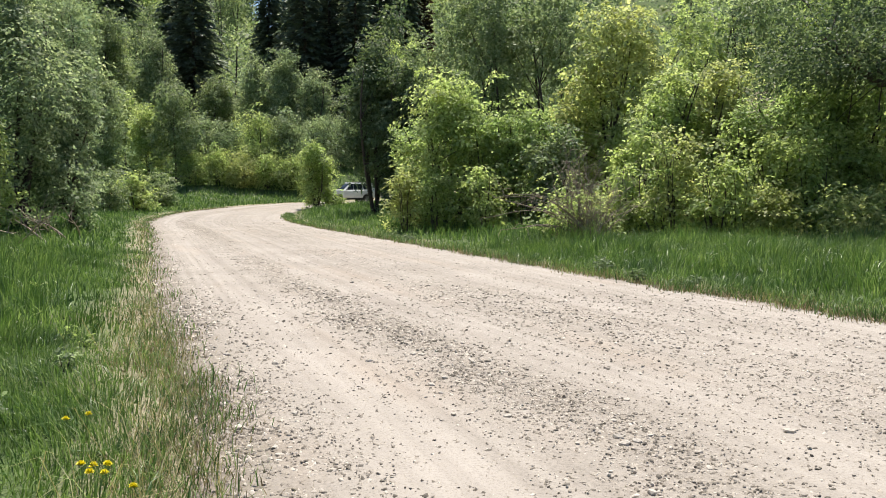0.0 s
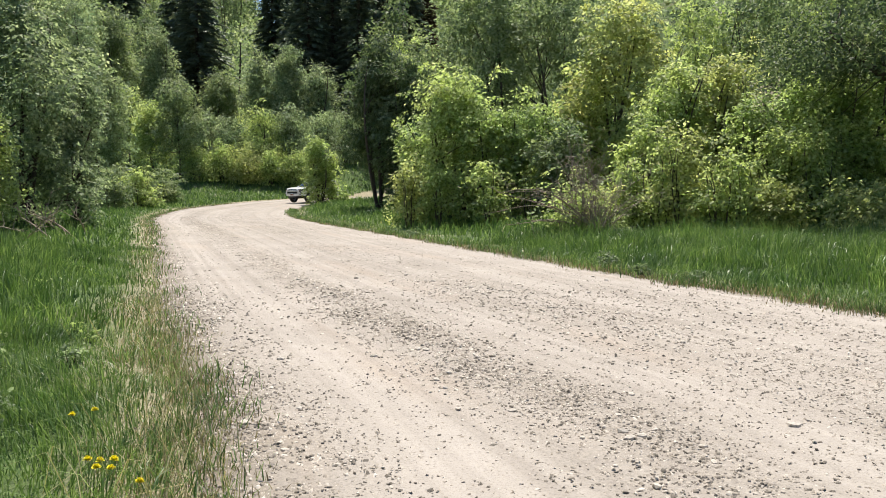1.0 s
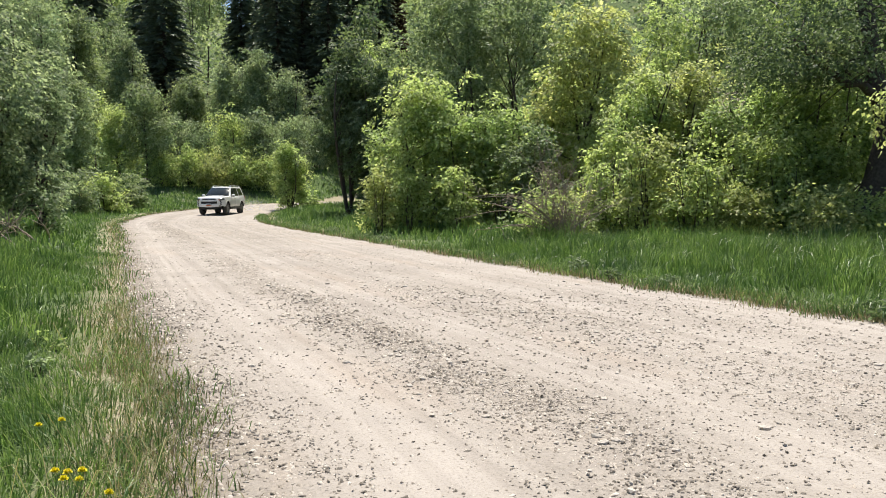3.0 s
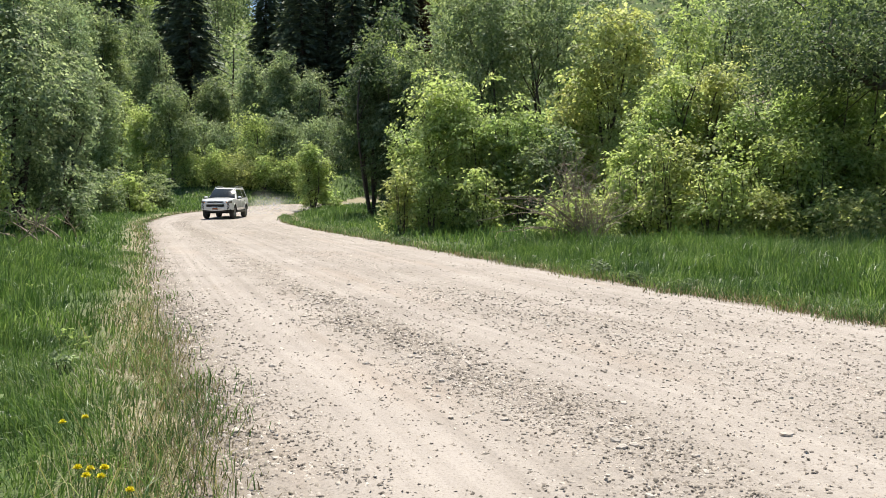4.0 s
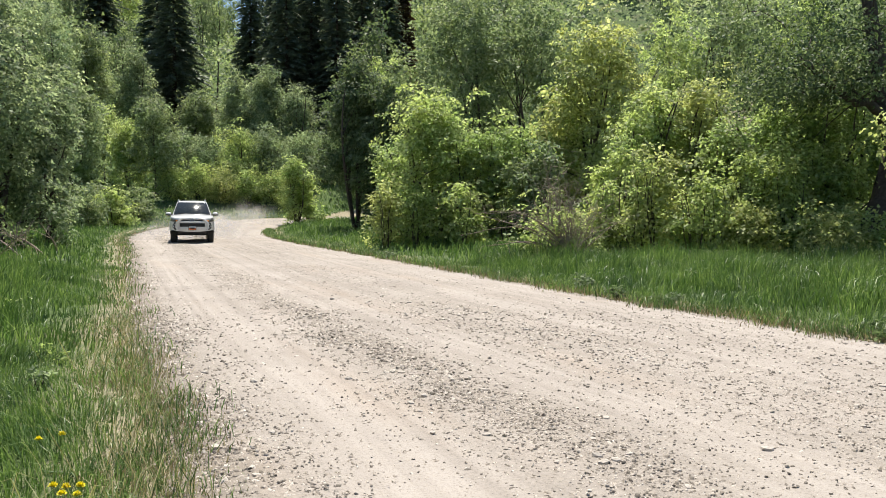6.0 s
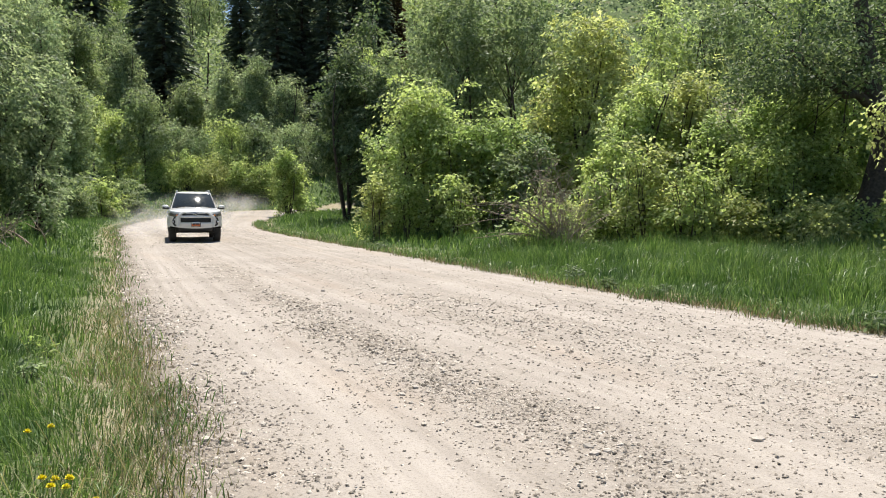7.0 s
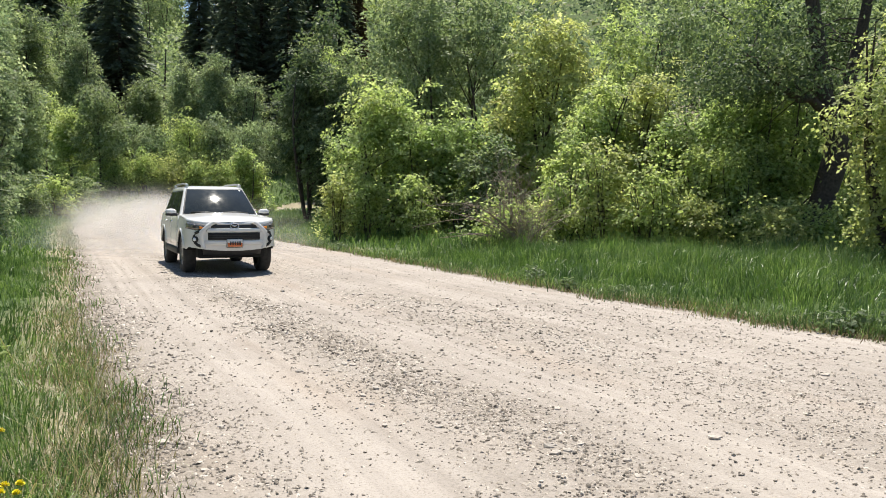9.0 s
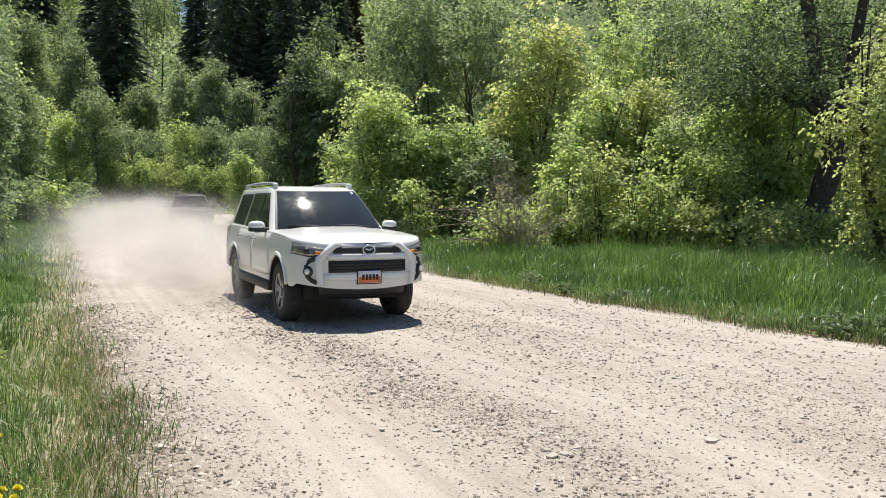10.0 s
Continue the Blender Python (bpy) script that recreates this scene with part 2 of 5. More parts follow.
# ---- the lie of the land ----
LEFT_EDGE = [(3.4, -12), (1.4, -4), (0.15, 0.4), (-0.45, 2.3), (-1.08, 4.23), (-1.59, 5.74), (-2.26, 7.43), (-2.86, 8.88), (-4.35, 12.84), (-7.31, 20.99), (-11.59, 32.83), (-15.2, 42.5), (-17.3, 50.5), (-18.3, 58.0), (-17.4, 66), (-15.8, 72.5), (-12.4, 79.6), (-5, 88), (10, 97), (45, 110)]
RIGHT_EDGE = [(13.2, -10), (11.6, -4), (9.9, 0.4), (8.9, 3.0), (7.6, 5.8), (6.9, 7.3), (6.2, 8.9), (5.56, 10.29), (3.9, 13.62), (1.54, 19.29), (-1.56, 27.15), (-4.26, 33.84), (-6.71, 40.25), (-8.94, 47.44), (-10.2, 54.5), (-10.6, 61), (-10.0, 67.3), (-5.0, 76), (8, 86), (45, 99)]


def resample(pts, n):
    """n points along a smooth line through pts, by shares of the list."""
    p = np.array(pts, float)
    t = np.linspace(0, len(p) - 1, n)
    i = np.clip(t.astype(int), 0, len(p) - 2)
    s = (t - i)[:, None]
    q = np.vstack([2 * p[0] - p[1], p, 2 * p[-1] - p[-2]])
    a, b, c, d = q[i], q[i + 1], q[i + 2], q[i + 3]
    return 0.5 * (2 * b + (c - a) * s + (2 * a - 5 * b + 4 * c - d) * s * s + (3 * b - a - 3 * c + d) * s ** 3)


E_N = 960
EDGE_L, EDGE_R = resample(LEFT_EDGE, E_N), resample(RIGHT_EDGE, E_N)
MIDLINE = (EDGE_L + EDGE_R) / 2
ALONG = np.concatenate([[0], np.cumsum(np.linalg.norm(np.diff(MIDLINE, axis=0), axis=1))])


def road_level(y):
    return 0.6 * smooth01(45, 85, y)


def road_place(x, y):
    """For points: the share across the road (0 left edge, 1 right edge) and the metres along it."""
    x, y = np.asarray(x, float), np.asarray(y, float)
    u, s = np.empty(x.shape), np.empty(x.shape)
    fx, fy, fu, fs = x.ravel(), y.ravel(), u.ravel(), s.ravel()
    step = 4
    A, B, S = EDGE_L[::step], EDGE_R[::step], ALONG[::step]
    M, D = (A + B) / 2, B - A
    D2 = (D ** 2).sum(1)
    for k in range(0, len(fx), 4000):
        px, py = fx[k:k + 4000, None], fy[k:k + 4000, None]
        uu = ((px - A[None, :, 0]) * D[None, :, 0] + (py - A[None, :, 1]) * D[None, :, 1]) / D2[None]
        qx, qy = A[None, :, 0] + uu * D[None, :, 0], A[None, :, 1] + uu * D[None, :, 1]
        off = (px - qx) ** 2 + (py - qy) ** 2 + 0.02 * ((px - M[None, :, 0]) ** 2 + (py - M[None, :, 1]) ** 2)
        i = off.argmin(1)
        r = np.arange(len(i))
        fu[k:k + 4000], fs[k:k + 4000] = uu[r, i], S[i]
    return fu.reshape(x.shape), fs.reshape(x.shape)


def wobble(x, y, size, seed=0.0):
    """Cheap smooth unevenness between about -1 and 1."""
    a, b = x / size + seed * 1.7, y / size + seed * 2.3
    return (np.sin(a * 1.9 + 1.3 * np.sin(b * 1.1)) + np.sin(b * 2.3 + 1.1 * np.sin(a * 1.7 + 2)) + np.sin((a + b) * 3.1 + seed)) / 3


def ground_level(x, y, u=None):
    x, y = np.asarray(x, float), np.asarray(y, float)
    if u is None:
        u, _ = road_place(x, y)
    out = np.maximum(-u, u - 1) * 8.5          # metres beyond the edge, negative on the road
    d = np.hypot(x, y)
    az = np.arctan2(x, np.maximum(y, 1e-3))
    z = road_level(y) * (y < 400)
    z = z - 0.15 * smooth01(0.35, -0.3, out)
    z = z + 0.12 * smooth01(0.5, 5, out) * (1 + wobble(x, y, 3.0)) + 0.05 * smooth01(0.2, 1.0, out) * wobble(x, y, 0.7, 3)
    hill = np.interp(d, [84, 100, 120, 170, 240, 300, 420, 700, 3000], [0, 3.5, 10, 27.5, 49, 64, 92, 92, 92])
    front = smooth01(0, 30, y)
    hill = hill * front * (1 + 0.45 * smooth01(-0.30, -0.55, az) + 0.75 * smooth01(-0.06, 0.12, az) - 0.26 * smooth01(0.05, 0.0, np.abs(az + 0.20)) * smooth01(150, 260, d))
    bank = 1.0 * smooth01(74, 92, y - 0.25 * x) * smooth01(1.0, 8, out)
    return z + hill + bank + 0.6 * smooth01(90, 140, d) * wobble(x, y, 14)


def build_ground():
    def axis(lo, hi, fine):
        a = list(np.arange(lo, hi + 1e-6, fine))
        s = fine
        while a[-1] < 2500:
            s *= 1.17
            a.append(a[-1] + s)
        s = fine
        while a[0] > -2500:
            s *= 1.17
            a.insert(0, a[0] - s)
        return np.array(a)
    xs, ys = axis(-22, 18, 0.3), axis(-3, 90, 0.42)
    X, Y = np.meshgrid(xs, ys, indexing="ij")
    Z = ground_level(X, Y)
    nx, ny = X.shape
    i, j = np.meshgrid(np.arange(nx - 1), np.arange(ny - 1), indexing="ij")
    f = np.stack([i * ny + j, (i + 1) * ny + j, (i + 1) * ny + j + 1, i * ny + j + 1], -1).reshape(-1, 4)
    me = mesh_of("ground", np.stack([X, Y, Z], -1).reshape(-1, 3), f, M_SOIL, True)
    # dry litter along the road's margins
    u, _ = road_place(X, Y)
    out = np.maximum(-u, u - 1) * 8.5 + 0.15 * wobble(X, Y, 1.1, 6)
    at = me.attributes.new("verge", "FLOAT", "POINT")
    at.data.foreach_set("value", (0.9 * smooth01(1.0, 0.45, out)).astype(np.float32).ravel())
    tagged(new("ground", me), "grassy valley floor rising into a wooded hillside", "ground", kind="structure")


STONY_U = [-0.2, 0.0, 0.04, 0.075, 0.10, 0.16, 0.20, 0.24, 0.29, 0.33, 0.39, 0.43, 0.50, 0.58, 0.66, 0.74, 0.80, 0.86, 0.93, 1.0, 1.2]
STONY_V = [0.8, 0.8, 0.75, 0.5, 0.15, 0.12, 0.55, 1.0, 1.0, 0.45, 0.2, 0.4, 0.65, 0.7, 0.5, 0.4, 0.45, 0.3, 0.12, 0.15, 0.2]


def stony(u, s):
    """How thick the loose stones lie: in windrows between the wheel tracks."""
    v = np.interp(u + 0.012 * np.sin(s * 0.23) + 0.006 * np.sin(s * 0.9 + 1), STONY_U, STONY_V)
    return np.clip(v * (0.85 + 0.3 * wobble(u * 9, s, 1.6, 5)), 0, 1)


def road_surface(u, s, y):
    tracks = np.interp(u, [0, 0.08, 0.13, 0.18, 0.27, 0.36, 0.45, 0.55, 0.63, 0.7, 0.78, 0.86, 0.95, 1], [0.0, 0.012, -0.012, 0.0, 0.028, -0.004, 0.02, 0.02, 0.0, 0.014, 0.012, -0.006, 0.0, 0.0])
    crown = 0.03 * (1 - (2 * u - 1) ** 2) - 0.028
    rough = 0.006 * wobble(u * 8.5, s, 0.35, 2) + 0.004 * wobble(u * 8.5, s, 0.12, 4)
    edge = -0.05 * (smooth01(-0.03, -0.11, u) + smooth01(1.0, 1.05, u))
    return road_level(y) + crown + tracks + rough + edge


def build_road():
    n, k = 760, 60
    li, ri = resample(LEFT_EDGE, n), resample(RIGHT_EDGE, n)
    s = np.interp(np.linspace(0, 1, n), np.linspace(0, 1, E_N), ALONG)
    u = np.concatenate([[-0.11, -0.05], np.linspace(0, 1, k - 4), [1.03, 1.06]])
    # ragged margins
    jl = 0.012 * (np.sin(s * 1.7) + np.sin(s * 3.9 + 1) + 0.7 * np.sin(s * 9.1))
    jr = 0.012 * (np.sin(s * 1.3 + 2) + np.sin(s * 4.3) + 0.7 * np.sin(s * 8.3))
    uu = u[None, :] + jl[:, None] * (1 - u[None, :]).clip(0, 1) ** 4 + jr[:, None] * u[None, :].clip(0, 1) ** 4
    P = li[:, None, :] + (ri - li)[:, None, :] * uu[:, :, None]
    S = np.broadcast_to(s[:, None], uu.shape)
    Z = road_surface(u[None, :] + 0 * uu, S, P[:, :, 1])
    v = np.concatenate([P, Z[:, :, None]], -1).reshape(-1, 3)
    i, j = np.meshgrid(np.arange(n - 1), np.arange(k - 1), indexing="ij")
    f = np.stack([i * k + j, i * k + j + 1, (i + 1) * k + j + 1, (i + 1) * k + j], -1).reshape(-1, 4)
    me = mesh_of("road", v, f, M_ROAD, True)
    uvl = me.uv_layers.new(name="UVMap")
    flat = np.stack([uu * 8.5, S], -1).reshape(-1, 2)
    uvl.data.foreach_set("uv", flat[f.ravel()].astype(np.float32).ravel())
    at = me.attributes.new("stony", "FLOAT", "POINT")
    at.data.foreach_set("value", stony(uu, S).astype(np.float32).ravel())
    mg = me.attributes.new("margin", "FLOAT", "POINT")
    edge = 0.75 * smooth01(0.055, -0.02, uu + 0.02 * wobble(uu * 8.5, S, 0.5, 7)) + 0.85 * smooth01(0.968, 1.005, uu + 0.01 * wobble(uu * 8.5, S, 0.5, 3))
    mg.data.foreach_set("value", np.clip(edge, 0, 1).astype(np.float32).ravel())
    tagged(new("road", me), "pale unpaved gravel road with wheel tracks", "road", kind="structure")


build_ground()
build_road()

# ---- trees ----


def spot(a, d):
    """A place d metres ahead of the origin, a metres to the right for each metre ahead; with the ground's height."""
    x, y = a * d, d
    return x, y, float(ground_level(np.array([x]), np.array([y]))[0])


def broadleaf(name, at, h, r, base, clusters, per, leaf, kind, label, trunk=0.12, stems=1, bark=None, seed=1, group="", lobes=9, spread=0.26, category="tree", lean=(0, 0), twigs=99):
    """A leafy tree or bush: stems with limbs reaching into lobes of the crown, and leaves in clusters on the lobes."""
    rng = np.random.default_rng(seed)
    clusters = int(clusters * (0.66 if category == "bush" else 0.85))
    top = tagged(new(name), label, category, group)
    top.matrix_world = pose(at[0], at[1], at[2] - 0.05)
    c = []
    lobes = int(lobes * 1.7)
    for i in range(lobes):
        f = (i + 0.5) / lobes
        z = base + (h - base) * (0.06 + 0.84 * f)
        w = r * (0.25 + 0.75 * math.sin(math.pi * (0.36 + 0.6 * f))) * 0.62 if base > 0.35 else r * (1.0 - 0.62 * f) * 0.72
        a = i * 2.4 + rng.uniform(-0.5, 0.5)
        rr = w * rng.uniform(0.3, 1.5) if i < lobes - 1 else 0.1 * r
        lr = r * rng.uniform(0.15, 0.40) * (1.0 if i < lobes - 1 else 0.7)
        c.append((rr * math.cos(a) + lean[0] * f, rr * math.sin(a) + lean[1] * f, z, lr))
    c = np.array(c)
    tub = Tubes()
    for sidx in range(stems):
        a = rng.uniform(0, 6.28)
        foot = np.array([0.25 * math.cos(a), 0.25 * math.sin(a), 0]) * (stems > 1) * min(1.0, r / 3)
        head = np.array([lean[0] * 0.6 + rng.normal(0, r * 0.06) + (stems > 1) * 0.4 * r * math.cos(a), lean[1] * 0.6 + rng.normal(0, r * 0.12) + (stems > 1) * 0.4 * r * math.sin(a), h * rng.uniform(0.72, 0.9)])
        line = bent(foot, head, rng, 9, 0, 0.05)
        tub.add(line, np.linspace(trunk, trunk * 0.2, 9), 8)
        for q in c[sidx::stems][:twigs]:
            i = int(np.clip(np.searchsorted(line[:, 2], q[2] * 0.62), 1, 7))
            p0 = line[i]
            limb = bent(p0, q[:3], rng, 6, 0.05, 0.06)
            r0 = trunk * (1 - 0.8 * i / 8) * 0.55
            tub.add(limb, np.linspace(r0, r0 * 0.25, 6), 5)
            for _ in range(4 if twigs > 50 else 0):
                tip = q[:3] + unit(rng.normal(0, 1, 3)) * q[3] * 0.9
                tub.add(bent(limb[rng.integers(3, 6)], tip, rng, 4, 0.03, 0.08), np.linspace(r0 * 0.3, r0 * 0.08, 4), 3)
    part_mesh("trunk", tub.mesh("trunk", bark or M_BARK), top)
    # layered sprays on the lobes: each a small drooping dome of leaves that face the sky, with gaps between
    w = c[:, 3] ** 2
    li = rng.choice(len(c), clusters, p=w / w.sum())
    d = unit(rng.normal(0, 1, (clusters, 3)) + np.array([0, 0, 0.35]))
    depth = np.where(rng.uniform(0, 1, clusters) < 0.2, rng.uniform(0.15, 0.6, clusters), rng.uniform(0.6, 1.45, clusters))
    start = c[li, :3] + d * np.array([1, 1, 1.6]) * (c[li, 3] * depth)[:, None] + rng.normal(0, 0.22, (clusters, 3)) * (c[li, 3])[:, None]
    # a few leaders stand out of the crown
    lead = (rng.uniform(0, 1, clusters) < 0.13) & (start[:, 2] > 0.3 * h)
    start += lead[:, None] * (d * [0.5, 0.5, 0.3] + [0, 0, 0.55]) * (c[li, 3] * rng.uniform(0.5, 1.5, clusters))[:, None]
    ok = start[:, 2] > 0.12
    start, d = start[ok], d[ok]
    far = leaf > 0.2
    n, k = len(start), int(per * 1.6) if far else per
    loose = 0.55 if far else 0.36
    face = unit(np.array([0, 0, 0.5 if far else 0.66]) + d * 0.6 + rng.normal(0, loose, (n, 3)))
    e1 = unit(np.cross(face, rng.normal(0, 1, (n, 3))))
    e2 = np.cross(face, e1)
    wide = spread * 1.25 * rng.uniform(0.55, 1.6, n)
    rho = np.sqrt(rng.uniform(0, 1, (n, k))) * (0.75 + 0.5 * rng.uniform(0, 1, (n, k)))
    th = rng.uniform(0, 2 * np.pi, (n, k))
    ray = np.cos(th)[:, :, None] * e1[:, None, :] * 1.25 + np.sin(th)[:, :, None] * e2[:, None, :] * 0.85
    pos = start[:, None, :] + (wide[:, None] * rho)[:, :, None] * ray - face[:, None, :] * (0.45 * wide[:, None] * rho ** 2)[:, :, None] + rng.normal(0, 1, (n, k, 3)) * (0.09 * wide)[:, None, None]
    pos = pos.reshape(-1, 3)
    al = (ray * 0.9).reshape(-1, 3) + rng.normal(0, 0.34, (n * k, 3)) + np.array([0, 0, -0.42])
    up = np.repeat(face, k, 0) + rng.normal(0, 0.26, (n * k, 3))
    pos[:, 2] = np.maximum(pos[:, 2], 0.03)
    L = leaf * (0.72 if far else 1.0) * rng.uniform(0.6, 1.4, n * k)
    v, f = leaves(pos, al, up, L, L * rng.uniform(0.55, 0.85, n * k), not far)
    part_mesh("crown", mesh_of("crown", v, f, M_LEAF[kind]), top)
    return top


def conifer(name, at, h, r, label, seed=1, material=None, group="conifers on the slope", levels=60):
    """A fir: a straight trunk and drooping whorls of flat sprays, ragged towards the tip."""
    rng = np.random.default_rng(seed)
    top = tagged(new(name), label, "conifer", group)
    top.matrix_world = pose(at[0], at[1], at[2] - 0.1)
    tub = Tubes()
    tub.add(bent((0, 0, 0), (0, 0, h * 0.99), rng, 9, 0, 0.004), np.linspace(h * 0.014, 0.02, 9), 7)
    P, A, U, L, W = [], [], [], [], []
    for lv in range(levels):
        f = lv / (levels - 1)
        z = h * (0.05 + 0.94 * f)
        reach = r * ((1 - f) ** 0.75) * rng.uniform(0.78, 1.15) + 0.12
        nb = int(9 - 4 * f)
        a0 = rng.uniform(0, 6.28)
        for b in range(nb):
            a = a0 + b * 6.283 / nb + rng.uniform(-0.25, 0.25)
            rb = reach * rng.uniform(0.65, 1.15)
            dirv = np.array([math.cos(a), math.sin(a), 0.0])
            tipz = z - rb * rng.uniform(0.15, 0.42)
            tub.add([[0, 0, z], (dirv * rb * 0.55 + [0, 0, z - 0.10 * rb]), dirv * rb * 0.92 + [0, 0, tipz]], [0.035, 0.02, 0.008], 3)
            m = int(6 + rb * 9)
            for q in range(m):
                g = 0.18 + 0.82 * (q + rng.uniform(0, 1)) / m
                base = dirv * rb * g + np.array([0, 0, z + (tipz - z) * g ** 1.6])
                sd = rng.uniform(-1, 1)
                al = dirv * 0.8 + np.array([-dirv[1], dirv[0], 0]) * sd * 0.9 + np.array([0, 0, -0.30 + rng.normal(0, 0.2)])
                P.append(base)
                A.append(al)
                U.append(np.array([0, 0, 1.0]) + rng.normal(0, 0.35, 3))
                L.append(rng.uniform(0.5, 1.0) * (0.6 + 0.5 * (1 - f)))
                W.append(rng.uniform(0.26, 0.5))
    part_mesh("trunk", tub.mesh("trunk", M_BARK), top)
    v, f = leaves(np.array(P), np.array(A), np.array(U), np.array(L), np.array(W))
    part_mesh("crown", mesh_of("crown", v, f, material or M_NEEDLE), top)
    return top


def build_right_wood():
    g = "thicket beside the road"
    lab = {
        "bright": "broad leafy bush with bright spring-green leaves above tall grass",
        "yellow": "young tree with yellow-green leaves in the thicket",
        "mid": "leafy green tree in the roadside thicket",
        "deep": "dense dark-green tree with shaded lower branches",
    }
    rows = [
        # a, d, height, radius, base, clusters, leaves each, leaf length, kind, stems, name
        (-0.080, 48, 10.0, 2.4, 1.9, 800, 24, 0.22, "deep", 4, "tree"),
        (-0.044, 47, 8.6, 2.1, 0.0, 600, 24, 0.22, "deep", 4, "tree"),
        (-0.058, 62, 12.5, 2.8, 1.5, 420, 24, 0.24, "bright", 2, "tree"),
        (0.045, 51, 15.0, 4.5, 1.5, 900, 18, 0.245, "mid", 3, "tree"),
        (0.125, 50, 14.5, 4.1, 1.5, 820, 18, 0.245, "mid", 3, "tree"),
        (-0.026, 36, 4.8, 1.7, 0.1, 430, 25, 0.145, "bright", 5, "bush"),
        (0.010, 33.5, 5.6, 2.3, 0.1, 760, 25, 0.139, "bright", 6, "bush"),
        (0.060, 33, 4.6, 1.9, 0.05, 560, 25, 0.139, "bright", 6, "bush"),
        (0.098, 33, 4.8, 1.8, 0.05, 520, 25, 0.139, "bright", 6, "bush"),
        (0.140, 31, 3.9, 1.5, 0.05, 420, 25, 0.129, "mid", 5, "bush"),
        (0.205, 36, 9.6, 2.3, 1.0, 620, 25, 0.161, "yellow", 3, "tree"),
        (0.165, 38, 7.2, 1.9, 0.4, 480, 25, 0.161, "bright", 3, "tree"),
        (0.235, 28, 3.4, 1.4, 0.05, 420, 25, 0.123, "bright", 5, "bush"),
        (0.280, 29.5, 6.2, 1.9, 0.15, 640, 25, 0.134, "bright", 4, "bush"),
        (0.335, 30, 6.6, 2.0, 0.2, 620, 25, 0.134, "yellow", 4, "bush"),
        (0.370, 27.5, 4.2, 1.6, 0.1, 460, 25, 0.123, "bright", 5, "bush"),
        (0.415, 28, 5.6, 1.9, 0.2, 560, 25, 0.129, "bright", 4, "bush"),
        (0.465, 27, 5.2, 1.8, 0.2, 500, 25, 0.129, "bright", 4, "bush"),
        (0.515, 27, 5.4, 1.9, 0.3, 480, 25, 0.129, "bright", 4, "bush"),
        (0.600, 28, 6.0, 2.2, 0.2, 460, 25, 0.139, "bright", 4, "bush"),
        (0.400, 25.8, 3.3, 1.4, 0.05, 420, 25, 0.115, "bright", 5, "bush"),
        (0.447, 25.3, 2.9, 1.3, 0.05, 380, 25, 0.115, "bright", 5, "bush"),
        (0.492, 25.6, 3.5, 1.3, 0.05, 400, 25, 0.115, "bright", 5, "bush"),
        (0.660, 17.8, 6.4, 1.6, 0.2, 760, 25, 0.098, "yellow", 4, "bush"),
        (0.205, 53, 13.2, 3.6, 2.5, 460, 18, 0.245, "mid", 2, "tree"),
        (0.290, 50, 13.0, 3.7, 2.5, 480, 18, 0.245, "bright", 2, "tree"),
        (0.370, 48, 14.5, 3.8, 2.5, 480, 18, 0.245, "mid", 2, "tree"),
        (0.455, 45, 14.0, 3.8, 3.0, 460, 26, 0.19, "bright", 2, "tree"),
        (0.56, 42, 13.0, 3.6, 3.0, 420, 26, 0.19, "mid", 2, "tree"),
        (0.70, 33, 11.0, 3.6, 1.0, 360, 26, 0.19, "mid", 2, "tree"),
        (0.86, 27, 9.0, 3.2, 0.5, 320, 26, 0.18, "bright", 3, "tree"),
    ]
    for i, (a, d, h, r, b, n, per, lf, kind, st, nm) in enumerate(rows):
        broadleaf(nm, spot(a, d), h, r, b, n, per, lf, kind, lab[kind], trunk=0.035 + h * 0.008, stems=st, seed=100 + i, group=g, lobes=8 + int(h * 0.5), spread=0.24 if d < 40 else 0.34, category=nm)
    rng = np.random.default_rng(31)
    for i, a in enumerate(np.linspace(-0.035, 0.62, 19)):
        d = (31.0 if a < 0.12 else 25.4 if a < 0.31 else 23.6) + rng.uniform(-0.7, 0.9)
        if 0.50 < a < 0.56:
            d = 22.4
        broadleaf("bush", spot(a + rng.uniform(-0.012, 0.012), d), rng.choice([1.2, 1.6, 2.4, 3.2]) if not 0.46 < a < 0.6 else 1.0, rng.uniform(0.8, 1.4), 0.0, 150, 22, 0.118, ("yellow", "bright", "bright")[i % 3], "leafy undergrowth at the foot of the thicket", trunk=0.03, stems=5, seed=160 + i, group=g, lobes=7, spread=0.24, category="bush")
    # old forked tree
    x, y, z = spot(0.547, 25)
    rng = np.random.default_rng(55)
    top = tagged(new("old_tree"), "old dark-barked tree with a forked trunk", "tree", g)
    top.matrix_world = pose(x, y, z - 0.1)
    tub = Tubes()
    fork = np.array([0.78, 0, 3.55])
    tub.add([(-0.22, 0, 0), (-0.16, 0, 0.35), (0.03, 0, 0.96), (0.38, 0.05, 1.83), (0.68, 0.05, 2.87), fork], [0.52, 0.42, 0.38, 0.37, 0.40, 0.40], 12)
    limbs = [[(0.74, 0, 3.35), (0.58, 0.1, 4.1), (0.30, 0.1, 4.8), (0.17, 0.1, 5.8), (-0.1, 0, 6.9), (-0.5, 0.3, 10.0)],
             [(0.84, 0, 3.5), (1.04, 0.1, 4.6), (1.22, 0.2, 5.65), (1.43, 0.2, 6.6), (1.9, 0.3, 9.0)],
             [(0.52, 0, 4.15), (0.05, -0.2, 4.45), (-0.44, -0.4, 4.76), (-0.85, -0.5, 4.7), (-1.6, -0.7, 5.1), (-2.6, -0.8, 5.9)]]
